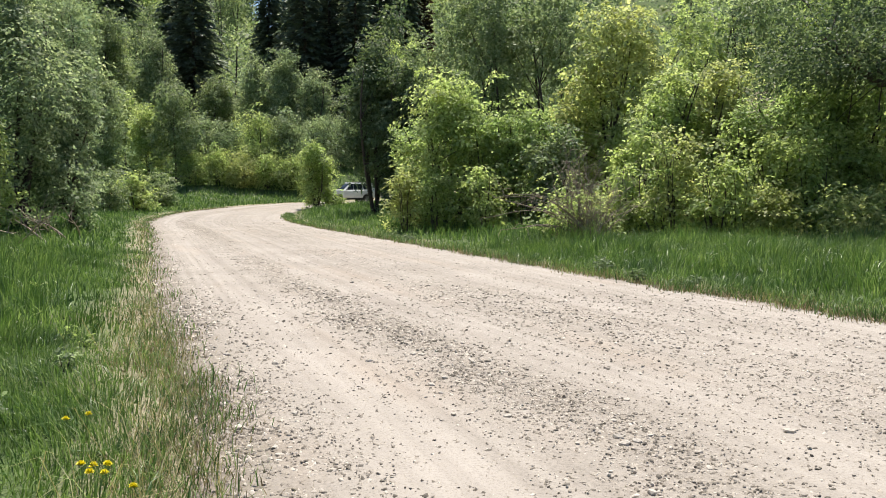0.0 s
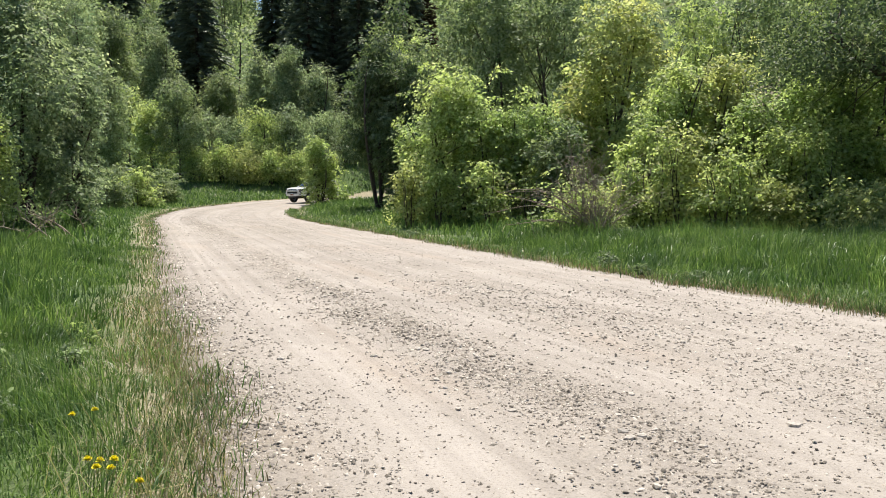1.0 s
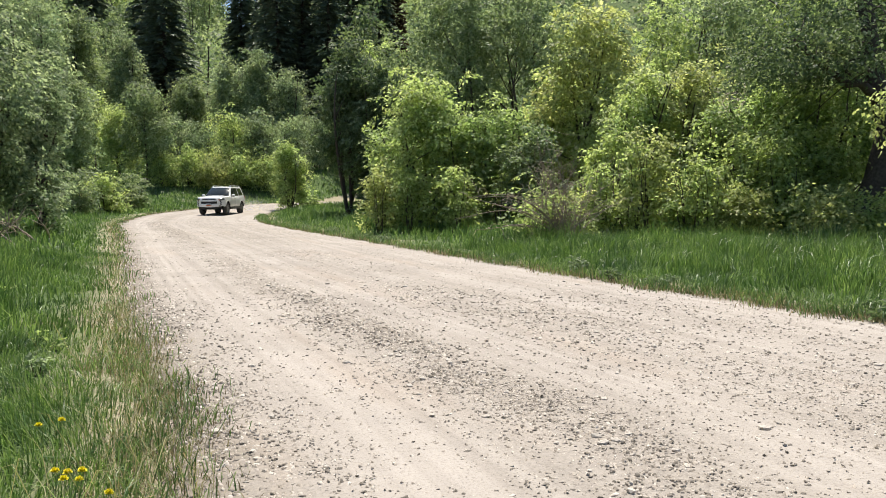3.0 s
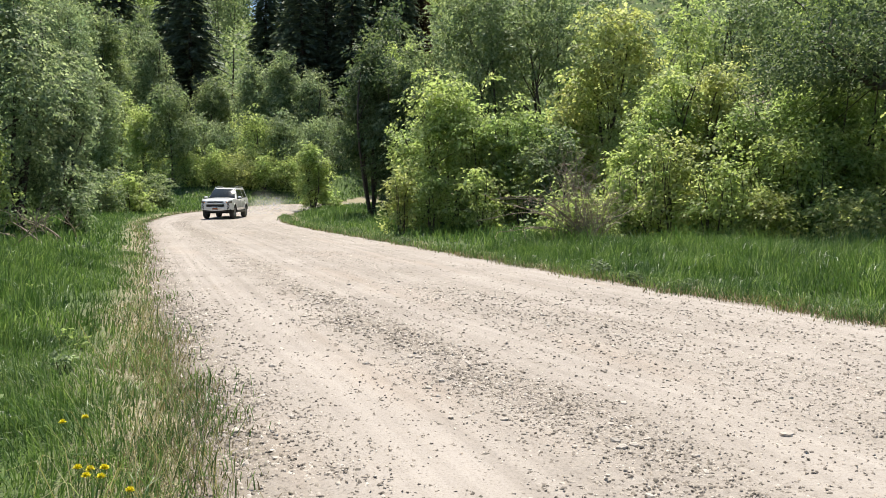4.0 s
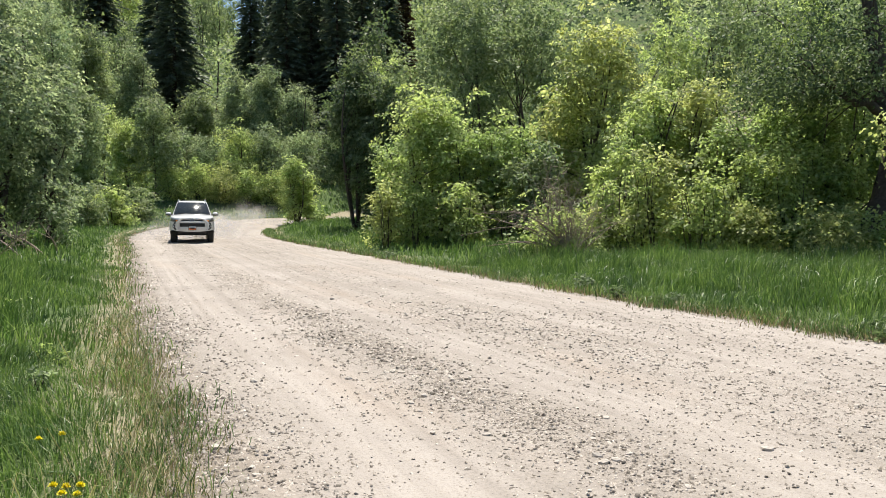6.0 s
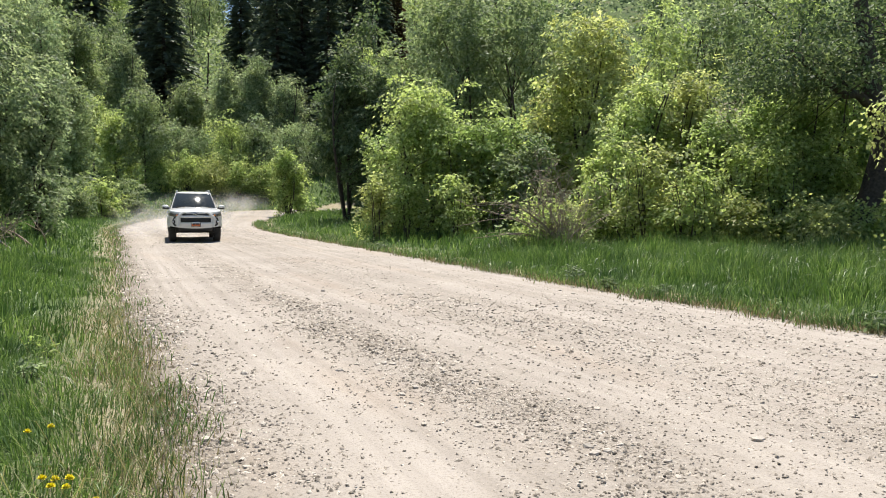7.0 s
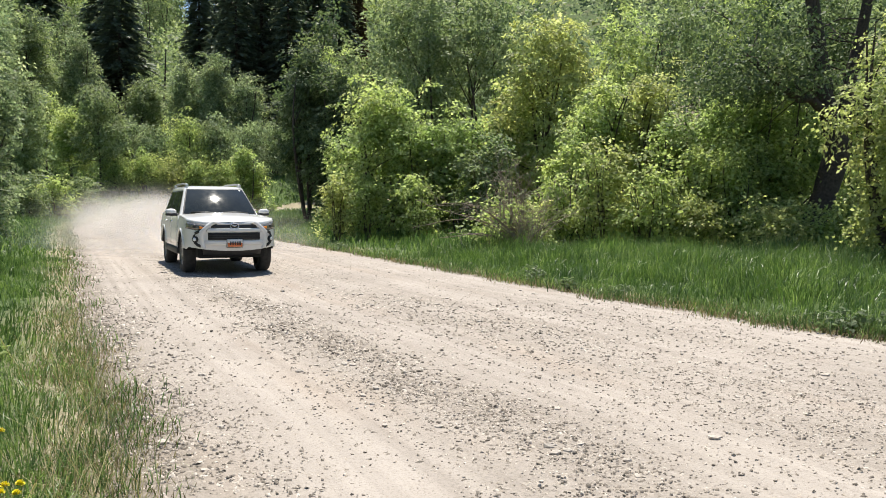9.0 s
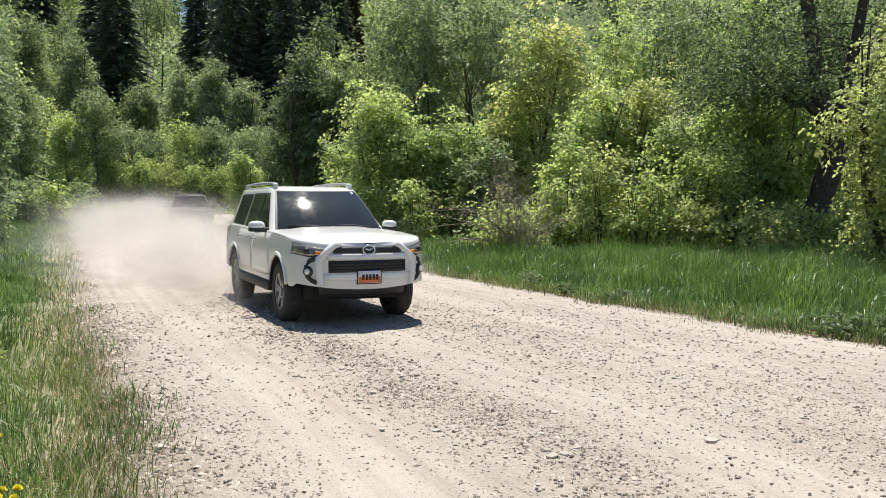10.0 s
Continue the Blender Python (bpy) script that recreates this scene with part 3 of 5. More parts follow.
    for l, r0 in zip(limbs, (0.35, 0.28, 0.17)):
        tub.add(l, np.linspace(r0, r0 * 0.5, len(l)), 10)
    ends = []
    for l in limbs:
        for q in l[2:]:
            for _ in range(5):
                tip = np.array(q) + rng.normal(0, 1, 3) * [1.6, 1.6, 0.8]
                tub.add(bent(q, tip, rng, 5, 0.12, 0.10), np.linspace(0.028, 0.008, 5), 4)
                ends.append(tip)
    part_mesh("trunk", tub.mesh("trunk", M_BARK), top)
    ends = np.array(ends)
    cp = ends[rng.integers(0, len(ends), 1150)] + rng.normal(0, 0.6, (1150, 3))
    cp = cp[(cp[:, 2] > 4.6) & ((cp[:, 1] > 0.5) | (np.abs(cp[:, 0] - 0.5) > 1.3))]
    # unseen upper crown, added above the view to shade the limbs and leaves below
    cp = np.concatenate([cp, rng.normal(0, 1, (320, 3)) * [2.2, 1.6, 1.0] + [0.2, 1.6, 10.4]])
    n = len(cp)
    pos = np.repeat(cp, 24, 0) + rng.normal(0, 0.26, (n * 24, 3)) * [1, 1, 0.5]
    L = 0.13 * rng.uniform(0.7, 1.3, n * 24)
    v, f = leaves(pos, rng.normal(0, 1, (n * 24, 3)) + [0, 0, -0.3], rng.normal(0, 0.5, (n * 24, 3)) + [0, 0, 1], L, L * 0.62)
    # the deep green stands in for shade inside this crown
    part_mesh("crown", mesh_of("crown", v, f, M_LEAF["deep"]), top)


def build_left_wood():
    g = "trees along the bank"
    rows = [
        (-0.515, 30, 9.8, 2.7, 0.3, 1500, 22, 0.128, "grey", 4, "large leafy tree with pale grey-green sunlit foliage"),
        (-0.452, 33, 6.6, 1.7, 0.2, 680, 22, 0.135, "grey", 4, "leafy bush with grey-green foliage beside a tree"),
        (-0.565, 26, 4.2, 1.5, 0.1, 430, 26, 0.115, "bright", 4, "light-green bush at the foot of a tree"),
        (-0.64, 28, 9.0, 2.8, 0.3, 520, 26, 0.13, "grey", 4, "leafy tree with grey-green foliage"),
        (-0.78, 24, 8.0, 2.8, 0.3, 360, 26, 0.14, "mid", 3, "leafy green tree on the bank"),
        (-0.46, 58, 15.5, 3.2, 1.0, 620, 26, 0.22, "grey", 2, "tall slender tree with grey-green leaves"),
        (-0.41, 66, 11.0, 2.4, 1.0, 420, 26, 0.24, "pale", 2, "tall slender tree with pale green leaves"),
    ]
    for i, (a, d, h, r, b, n, per, lf, kind, st, lb) in enumerate(rows):
        broadleaf("tree" if h > 5 else "bush", spot(a, d), h, r, b, n, per, lf, kind, lb, trunk=0.04 + h * 0.008, stems=st, seed=300 + i, group=g, lobes=9 + int(h * 0.5), spread=0.24 if d < 40 else 0.36, category="tree" if h > 5 else "bush")


def build_bend_wood():
    g = "trees behind the bend"
    rows = [
        # the lone shrub on the inside of the bend
        (-0.153, 63.5, 5.2, 1.65, 0.05, 520, 26, 0.16, "bright", 5, "bush", "light-green shrub with thin bare stems at the bend"),
        (-0.375, 58, 2.2, 1.9, 0.0, 300, 24, 0.17, "bright", 6, "bush", "low spreading green shrub beside the road"),
        (-0.345, 64, 1.9, 1.8, 0.0, 240, 24, 0.18, "mid", 6, "bush", "low spreading green shrub beside the road"),
        (-0.405, 55, 2.0, 1.7, 0.0, 240, 24, 0.16, "mid", 6, "bush", "low spreading green shrub beside the road"),
        (-0.302, 83, 2.6, 1.9, 0.0, 260, 18, 0.25, "bright", 6, "bush", "low spreading green shrub at the edge of the wood"),
        (-0.272, 84, 3.2, 2.1, 0.0, 300, 18, 0.25, "bright", 6, "bush", "low spreading green shrub at the edge of the wood"),
        (-0.243, 83.5, 2.8, 2.0, 0.0, 280, 18, 0.25, "yellow", 6, "bush", "low yellow-green shrub at the edge of the wood"),
        (-0.212, 84, 3.4, 2.1, 0.0, 300, 18, 0.25, "bright", 6, "bush", "low spreading green shrub at the edge of the wood"),
        (-0.182, 85, 3.0, 2.0, 0.0, 280, 18, 0.25, "bright", 6, "bush", "low spreading green shrub at the edge of the wood"),
        (-0.292, 88, 6.0, 2.6, 0.1, 420, 18, 0.29, "pale", 6, "bush", "rounded yellow-green bush at the edge of the wood"),
        (-0.258, 87, 5.6, 2.6, 0.1, 400, 18, 0.29, "pale", 6, "bush", "rounded yellow-green bush at the edge of the wood"),
        (-0.222, 87, 6.4, 2.8, 0.1, 440, 18, 0.29, "bright", 6, "bush", "rounded green bush at the edge of the wood"),
        (-0.188, 88, 6.8, 2.8, 0.1, 440, 18, 0.29, "pale", 6, "bush", "rounded green bush at the edge of the wood"),
        (-0.150, 92, 6.0, 2.6, 0.1, 340, 18, 0.29, "pale", 6, "bush", "rounded yellow-green bush at the edge of the wood"),
        (-0.120, 96, 5.0, 3.0, 0.1, 300, 18, 0.31, "pale", 6, "bush", "low green bush beyond the road"),
        (-0.323, 83, 9.0, 2.6, 2.2, 420, 18, 0.28, "mid", 1, "tree", "small tree with a bare dark trunk"),
        (-0.352, 85, 6.6, 2.3, 0.8, 360, 18, 0.28, "bright", 2, "tree", "small light-green tree with thin trunks"),
        (-0.385, 88, 8.2, 2.8, 0.9, 440, 18, 0.29, "bright", 2, "tree", "small light-green tree with thin trunks"),
        (-0.192, 104, 11.6, 3.6, 0.3, 700, 18, 0.34, "pale", 2, "tree", "slender tree with pale green leaves on the slope"),
        (-0.152, 102, 10.4, 3.0, 0.3, 520, 18, 0.32, "grey", 2, "tree", "sparse tree with greyish leaves on the slope"),
        (-0.225, 106, 10.0, 3.2, 0.3, 540, 18, 0.32, "pale", 2, "tree", "slender tree with pale green leaves on the slope"),
        (-0.272, 110, 6.5, 3.2, 0.3, 460, 18, 0.34, "mid", 3, "tree", "spreading green tree on the slope"),
        (-0.345, 108, 12.0, 3.4, 0.5, 540, 18, 0.34, "grey", 2, "tree", "tree with grey-green leaves on the slope"),
        (-0.400, 104, 14.0, 3.6, 0.5, 600, 18, 0.34, "mid", 2, "tree", "tall green tree on the slope"),
        (-0.440, 98, 15.0, 3.8, 0.5, 600, 18, 0.34, "mid", 2, "tree", "tall green tree on the slope"),
        (-0.495, 92, 15.0, 3.8, 0.5, 540, 18, 0.34, "grey", 2, "tree", "tall tree with grey-green leaves on the slope"),
        (-0.07, 100, 10.0, 3.4, 0.5, 300, 18, 0.34, "mid", 2, "tree", "spreading green tree beyond the road"),
    ]
    for i, (a, d, h, r, b, n, per, lf, kind, st, nm, lb) in enumerate(rows):
        broadleaf(nm, spot(a, d), h, r, b, n, per, lf, kind, lb, trunk=0.03 + h * 0.009, stems=st, seed=500 + i, group=g, lobes=15 if d > 80 else 10, spread=0.5 if d > 70 else 0.26, category=nm, bark=M_BARK_PALE if nm == "tree" and kind == "pale" else None)
    # firs
    firs = [(-0.298, 118, 26, 5.6), (-0.318, 126, 25, 4.4), (-0.207, 150, 24.0, 3.4), (-0.165, 112, 27, 4.4), (-0.135, 116, 29, 4.6), (-0.105, 112, 27, 4.2), (-0.075, 118, 28, 4.4), (-0.045, 122, 26, 4.2), (-0.15, 135, 30, 4.6), (-0.09, 136, 31, 4.6), (-0.385, 172, 30, 5.2), (-0.40, 178, 28, 4.6), (-0.188, 160, 22, 3.0), (-0.12, 128, 30, 4.8), (-0.06, 132, 30, 4.6), (-0.178, 126, 24, 3.6), (0.238, 150, 12, 2.2), (0.256, 156, 13, 2.3), (0.273, 150, 11, 2.2)]
    for i, (a, d, h, r) in enumerate(firs):
        conifer("fir", spot(a, d), h, r, "tall dark fir on the wooded slope", seed=700 + i)
    conifer("dead_fir", spot(-0.026, 128), 24, 2.6, "tall dead fir with rust-brown needles", seed=790, material=M_NEEDLE_DEAD)


def build_slope_wood():
    """The wood on the slope: a few trees built once, then set out at random."""
    rng = np.random.default_rng(21)
    kinds = []
    for i, (kind, h, r) in enumerate([("mid", 12, 3.2), ("deep", 13, 3.0), ("mid", 10, 3.2), ("grey", 12, 2.8), ("bright", 9, 3.4)]):
        kinds.append(broadleaf("tree", (0, 0, 0), h, r, 1.0, 190, 11, 0.40, kind, "leafy tree in the wood on the slope", trunk=0.12, stems=2, seed=900 + i, group="wood on the slope", lobes=10, spread=0.5, twigs=3))
    spots = []
    tries = 0
    while len(spots) < 110 and tries < 6000:
        tries += 1
        d = rng.uniform(112, 300)
        a = rng.uniform(-0.62, 0.05)
        if (-0.262 < a < -0.235 and d < 150) or (-0.34 < a < -0.26 and d < 128) or (-0.232 < a < -0.17 and d > 140):
            continue
        x, y, z = spot(a, d)
        if all((x - p[0]) ** 2 + (y - p[1]) ** 2 > (0.029 * d) ** 2 for p in spots):
            spots.append((x, y, z))
    for _ in range(18):
        spots.append(spot(rng.uniform(0.0, 0.75), rng.uniform(62, 105)))
    for _ in range(30):
        spots.append(spot(rng.uniform(0.03, 0.75), rng.uniform(105, 260)))
    # unseen trees, added beside and behind the camera to hold off sky light
    for x, y in [(-15, 18), (-18, 12), (-14, 9), (-17, 4), (-13, 1), (-16, -4), (-12, -8), (-15, -13), (-8, -15), (-3, -18), (3, -22), (20, -16), (23, -8), (25, 0), (24, 8), (26, 14), (-22, 8), (-22, -2), (-19, -10), (28, 4)]:
        x, y = x + rng.uniform(-1, 1), y + rng.uniform(-1, 1)
        spots.append((x, y, float(ground_level(np.array([x]), np.array([y]))[0])))
    tall = [(-0.035, 78), (0.0, 84), (0.03, 72), (0.07, 88), (0.10, 76), (0.14, 92), (0.17, 80), (0.22, 88), (-0.062, 96), (-0.245, 190), (-0.262, 205), (-0.35, 185), (-0.335, 200), (-0.23, 235)]
    spots += [spot(a, d) for a, d in tall]
    for i, (x, y, z) in enumerate(spots):
        m = pose(x, y, z - 0.1, 0, 0, rng.uniform(0, 360))
        src = kinds[i % len(kinds)]
        if i < len(kinds):
            src.matrix_world = m
            ob = src
        else:
            ob = copy_thing(src, m)
        s = rng.uniform(0.75, 1.15) if i < len(spots) - len(tall) else rng.uniform(1.2, 1.45)
        ob.scale = (s, s, s * rng.uniform(0.9, 1.15))
    # far ridge
    n = 9000
    a = rng.uniform(-0.75, 1.0, n)
    d = np.where(a > -0.02, rng.uniform(110, 420, n), rng.uniform(116, 440, n))
    x, y = a * d, d
    z = ground_level(x, y)
    cl = 24
    h = np.where((a < -0.02) & (d < 240), rng.uniform(2, 5, n), rng.uniform(4, 9, n))
    pos = np.repeat(np.stack([x, y, z], 1), cl, 0) + np.stack([rng.normal(0, 1.6, n * cl), rng.normal(0, 1.6, n * cl), rng.uniform(0.05, 1, n * cl) * np.repeat(h, cl)], 1)
    L = rng.uniform(0.45, 1.0, n * cl) * np.repeat(np.interp(d, [120, 300], [0.75, 1.5]), cl)
    v, f = leaves(pos, rng.normal(0, 1, (n * cl, 3)), rng.normal(0, 0.5, (n * cl, 3)) + [0, 0, 1], L, L * 0.8, False)
    tagged(new("far_woods", mesh_of("far_woods", v, f, M_LEAF["mid"])), "green scrub and woods covering the hillside", "woods", kind="stuff")


def build_deadwood():
    # fallen logs beyond the bend
    for i, (a, d, ln, turn, r) in enumerate([(-0.412, 82, 5.0, 12, 0.12), (-0.405, 80, 4.2, -10, 0.10), (-0.312, 84, 2.9, 6, 0.11), (-0.283, 85, 2.2, -4, 0.10)]):
        rng = np.random.default_rng(40 + i)
        x, y, z = spot(a, d)
        tub = Tubes()
        tub.add(bent((-ln / 2, 0, 0), (ln / 2, 0, 0.25), rng, 8, 0, 0.015), np.linspace(r, r * 0.6, 8), 8)
        for k in range(3):
            q = rng.uniform(-0.4, 0.4) * ln
            tub.add(bent((q, 0, 0.1), (q + 0.5, rng.uniform(-0.3, 0.3), rng.uniform(0.5, 1.0)), rng, 4), np.linspace(r * 0.3, r * 0.1, 4), 5)
        ob = new("fallen_log", tub.mesh("fallen_log", M_LOG))
        ob.matrix_world = pose(x, y, z + r + 0.12, 0, 0, turn)
        tagged(ob, "bleached fallen log lying in the meadow grass", "log", "fallen logs")
    # bare shrub in front of the thicket
    rng = np.random.default_rng(61)
    x, y, z = spot(0.178, 23.4)
    tub = Tubes()
    for k in range(40):
        a, ln = rng.uniform(0, 6.28), rng.uniform(1.3, 3.4)
        tilt = min(1.25, abs(rng.normal(0.45, 0.34)))
        tip = np.array([math.cos(a) * math.sin(tilt), math.sin(a) * math.sin(tilt) * 0.6, math.cos(tilt)]) * ln
        stem = bent(rng.normal(0, 0.30, 3) * [1, 0.6, 0], tip, rng, 9, 0.10 * math.sin(tilt), 0.06)
        tub.add(stem, np.linspace(0.015, 0.004, 9), 4)
        for _ in range(8):
            p = stem[rng.integers(3, 9)]
            tub.add(bent(p, p + rng.normal(0, 0.32, 3) + [0, 0, 0.08], rng, 4, 0.05), np.linspace(0.007, 0.003, 4), 3)
    for k in range(12):
        tip = np.array([-rng.uniform(1.0, 3.0), rng.uniform(-0.8, 0.2), rng.uniform(0.2, 1.6)])
        limb = bent((0.2, 0, 0.15), tip, rng, 8, 0.10, 0.05)
        tub.add(limb, np.linspace(0.024, 0.006, 8), 5)
        for _ in range(5):
            p = limb[rng.integers(3, 8)]
            tub.add(bent(p, p + rng.normal(0, 0.3, 3), rng, 4, 0.05), np.linspace(0.008, 0.003, 4), 3)
    ob = new("bare_shrub", tub.mesh("bare_shrub", M_TWIG))
    ob.matrix_world = pose(x, y, z)
    tagged(ob, "leafless pale brown shrub with thin upright twigs", "shrub")
    # brushwood below the left trees
    for i, (a, d, ln) in enumerate([(-0.478, 23.5, 1.7), (-0.452, 24.5, 1.4), (-0.50, 25.5, 2.0), (-0.47, 27, 1.6), (-0.44, 28, 1.5), (-0.52, 22.5, 1.5)]):
        rng = np.random.default_rng(90 + i)
        x, y, z = spot(a, d)
        ob = new("dead_branch")
        ob.matrix_world = pose(x, y, z + 0.02, 0, 0, 150 + 35 * i)
        tub = Tubes()
        main = bent((0, 0, 0), (ln, rng.uniform(-0.4, 0.4), rng.uniform(0.4, 0.8)), rng, 7, 0.05, 0.05)
        tub.add(main, np.linspace(0.035, 0.01, 7), 5)
        part_mesh("limb", tub.mesh("limb", M_TWIG), ob)
        for _ in range(8):
            p = main[rng.integers(1, 7)]
            tub = Tubes()
            tub.add(bent(p, p + rng.normal(0, 0.35, 3) + [0, 0, 0.2], rng, 4), np.linspace(0.014, 0.004, 4), 4)
            part_mesh("twig", tub.mesh("twig", M_TWIG), ob)
        tagged(ob, "dry fallen branch lying in the grass", "branch", "brushwood in the grass")
    rng = np.random.default_rng(99)
    x, y, z = spot(-0.248, 128)
    tub = Tubes()
    tub.add(bent((0, 0, 0), (0.3, 0, 7.5), rng, 6, 0, 0.01), np.linspace(0.2, 0.08, 6), 6)
    ob = new("snag", tub.mesh("snag", M_BARK))
    ob.matrix_world = pose(x, y, z - 0.1)
    tagged(ob, "bare dead tree trunk standing on the slope", "dead tree")


build_right_wood()
build_deadwood()
build_left_wood()
build_bend_wood()
build_slope_wood()

# ---- grass and stones ----


def blades(name, pos, height, width, lean, material, rng, comb=0.0):
    """Grass blades: curved tapering strips of two segments; pos (n, 3)."""
    n = len(pos)
    a = rng.uniform(0, 2 * np.pi, n)
    side = np.stack([np.cos(a), np.sin(a), np.zeros(n)], 1)
    b = rng.uniform(0, 2 * np.pi, n)
    if comb:
        # neighbours lean the same way in swathes
        b = 3.0 * wobble(pos[:, 0], pos[:, 1], 0.9, 15) + rng.normal(-1.2, comb, n)
    bend = np.stack([np.cos(b), np.sin(b), np.zeros(n)], 1) * (height * lean)[:, None]
    up = np.array([0, 0, 1.0])
    w = (side * (width / 2)[:, None])
    mid = pos + up * (height * 0.55)[:, None] + bend * 0.3
    tip = pos + up * (height * (1 - 0.35 * np.clip(lean, 0, 1)))[:, None] + bend
    v = np.stack([pos - w, pos + w, mid + w * 0.8, mid - w * 0.8, tip], 1).reshape(-1, 3)
    k = np.arange(n)[:, None] * 5
    f = np.concatenate([k + [[0, 1, 2]], k + [[0, 2, 3]], k + [[3, 2, 4]]], 1).reshape(-1, 3)
    return mesh_of(name, v, f, material)


def scatter(rng, x0, x1, y0, y1, n, keep):
    """Random ground places in a box for which keep(u, s, x, y, r) holds."""
    x, y = rng.uniform(x0, x1, n), rng.uniform(y0, y1, n)
    u, s = road_place(x, y)
    k = keep(u, s, x, y, rng.uniform(0, 1, n))
    x, y, u = x[k], y[k], u[k]
    return np.stack([x, y, ground_level(x, y, u) - 0.02], 1), u


def build_grass():
    rng = np.random.default_rng(5)
    sets = []
    # tufts make the stand uneven

    def tuft(x, y):
        return 0.5 + 0.5 * wobble(x, y, 0.55, 1) * 0.7 + 0.3 * wobble(x, y, 2.2, 2)

    def left(u, s, x, y, r):
        out = -u * 8.5 + 0.25 * wobble(x, y, 0.8, 6)
        return (u < 0.02) & ((x < -0.4) | (y < 1.0)) & (x * x + y * y > 0.3) & (r < smooth01(-0.05, 0.9, out) * (0.35 + 0.65 * tuft(x, y)))

    def right(u, s, x, y, r):
        out = (u - 1) * 8.5 + 0.25 * wobble(x, y, 0.8, 8)
        return (u > 0.96) & (r < smooth01(-0.25, 0.3, out + 0.2 * wobble(x, y, 0.4, 12)) * (0.45 + 0.55 * tuft(x, y)))
    for nm, box, n, keep, hh, ww, lab in [
        ("grass", (-7, -0.6, 2.2, 9), 85000, left, (0.20, 0.6), (0.005, 0.011), "tall green meadow grass on the road's bank"),
        ("grass", (-8, 0.8, -5, 2.3), 24000, left, (0.18, 0.5), (0.006, 0.012), "tall green meadow grass on the road's bank"),
        ("grass", (-17, -2.5, 9, 22), 80000, left, (0.25, 0.65), (0.009, 0.02), "tall green meadow grass on the road's bank"),
        ("grass", (-30, -6, 22, 62), 60000, left, (0.2, 0.6), (0.022, 0.05), "tall green meadow grass on the road's bank"),
        ("grass", (-1, 15, 9.5, 24), 115000, right, (0.3, 0.8), (0.009, 0.02), "lush green grass verge below the thicket"),
        ("grass", (-11, 18, 23, 62), 80000, right, (0.3, 0.75), (0.018, 0.036), "lush green grass verge below the thicket"),
    ]:
        pos, u = scatter(rng, *box, n, keep)
        m = len(pos)
        out = np.maximum(-u, u - 1) * 8.5
        h = rng.uniform(hh[0], hh[1], m) * (0.28 + 0.72 * smooth01(0, 3.2, out)) * (0.8 + 0.35 * wobble(pos[:, 0], pos[:, 1], 1.3, 9) + 0.25 * wobble(pos[:, 0], pos[:, 1], 0.35, 4))
        me = blades(nm, pos, h, rng.uniform(ww[0], ww[1], m), np.abs(rng.normal(0.42 if pos[0, 0] < -2.5 and u[0] < 0.5 else 0.6, 0.42, m)), M_GRASS, rng, 1.1)
        tagged(new(nm, me), lab, "grass", kind="stuff")

    def left_dry(u, s, x, y, r):
        out = -u * 8.5
        return (r < np.exp(-((out - 0.22) / 0.34) ** 2) * (0.4 + 0.6 * tuft(x, y)))

    def right_dry(u, s, x, y, r):
        out = (u - 1) * 8.5
        return (r < np.exp(-((out - 0.15) / 0.3) ** 2) * (0.4 + 0.6 * tuft(x, y)))
    for box, n, keep, wd in [((-6, 0.5, 2, 12), 34000, left_dry, 0.005), ((-18, -4, 12, 50), 20000, left_dry, 0.012), ((-9, 8, 8, 48), 60000, right_dry, 0.010)]:
        pos, u = scatter(rng, *box, n, keep)
        m = len(pos)
        me = blades("dry_grass", pos, rng.uniform(0.06, 0.28, m), rng.uniform(0.7, 1.3, m) * wd, np.abs(rng.normal(0.5, 0.5, m)), M_GRASS_DRY, rng)
        tagged(new("dry_grass", me), "short straw-coloured dry grass along the gravel", "grass", kind="stuff")


def build_straw():
    rng = np.random.default_rng(15)
    t = rng.uniform(2.4, 9, 130)
    x = np.interp(t, [2.3, 4.23, 5.74, 7.43, 8.88, 12.84], [-0.45, -1.08, -1.59, -2.26, -2.86, -4.35]) - np.abs(rng.normal(0.35, 0.35, 130))
    z = ground_level(x, t)
    me = blades("straw", np.stack([x, t, z], 1), rng.uniform(0.3, 0.75, 130), rng.uniform(0.003, 0.006, 130), rng.uniform(0.5, 1.3, 130), M_GRASS_DRY, rng)
    tagged(new("straw", me), "long bent pale straw stalks leaning over the road's edge", "grass", kind="stuff")
    x, y = rng.uniform(-48, 12, 60000), rng.uniform(60, 108, 60000)
    u, s = road_place(x, y)
    k = (np.maximum(-u, u - 1) > 0.04)
    x, y, u = x[k], y[k], u[k]
    me = blades("meadow", np.stack([x, y, ground_level(x, y, u) - 0.05], 1), rng.uniform(0.2, 0.55, len(x)), rng.uniform(0.05, 0.11, len(x)), rng.uniform(0.2, 0.9, len(x)), M_GRASS, rng)
    tagged(new("meadow", me), "green meadow grass beyond the bend", "grass", kind="stuff")


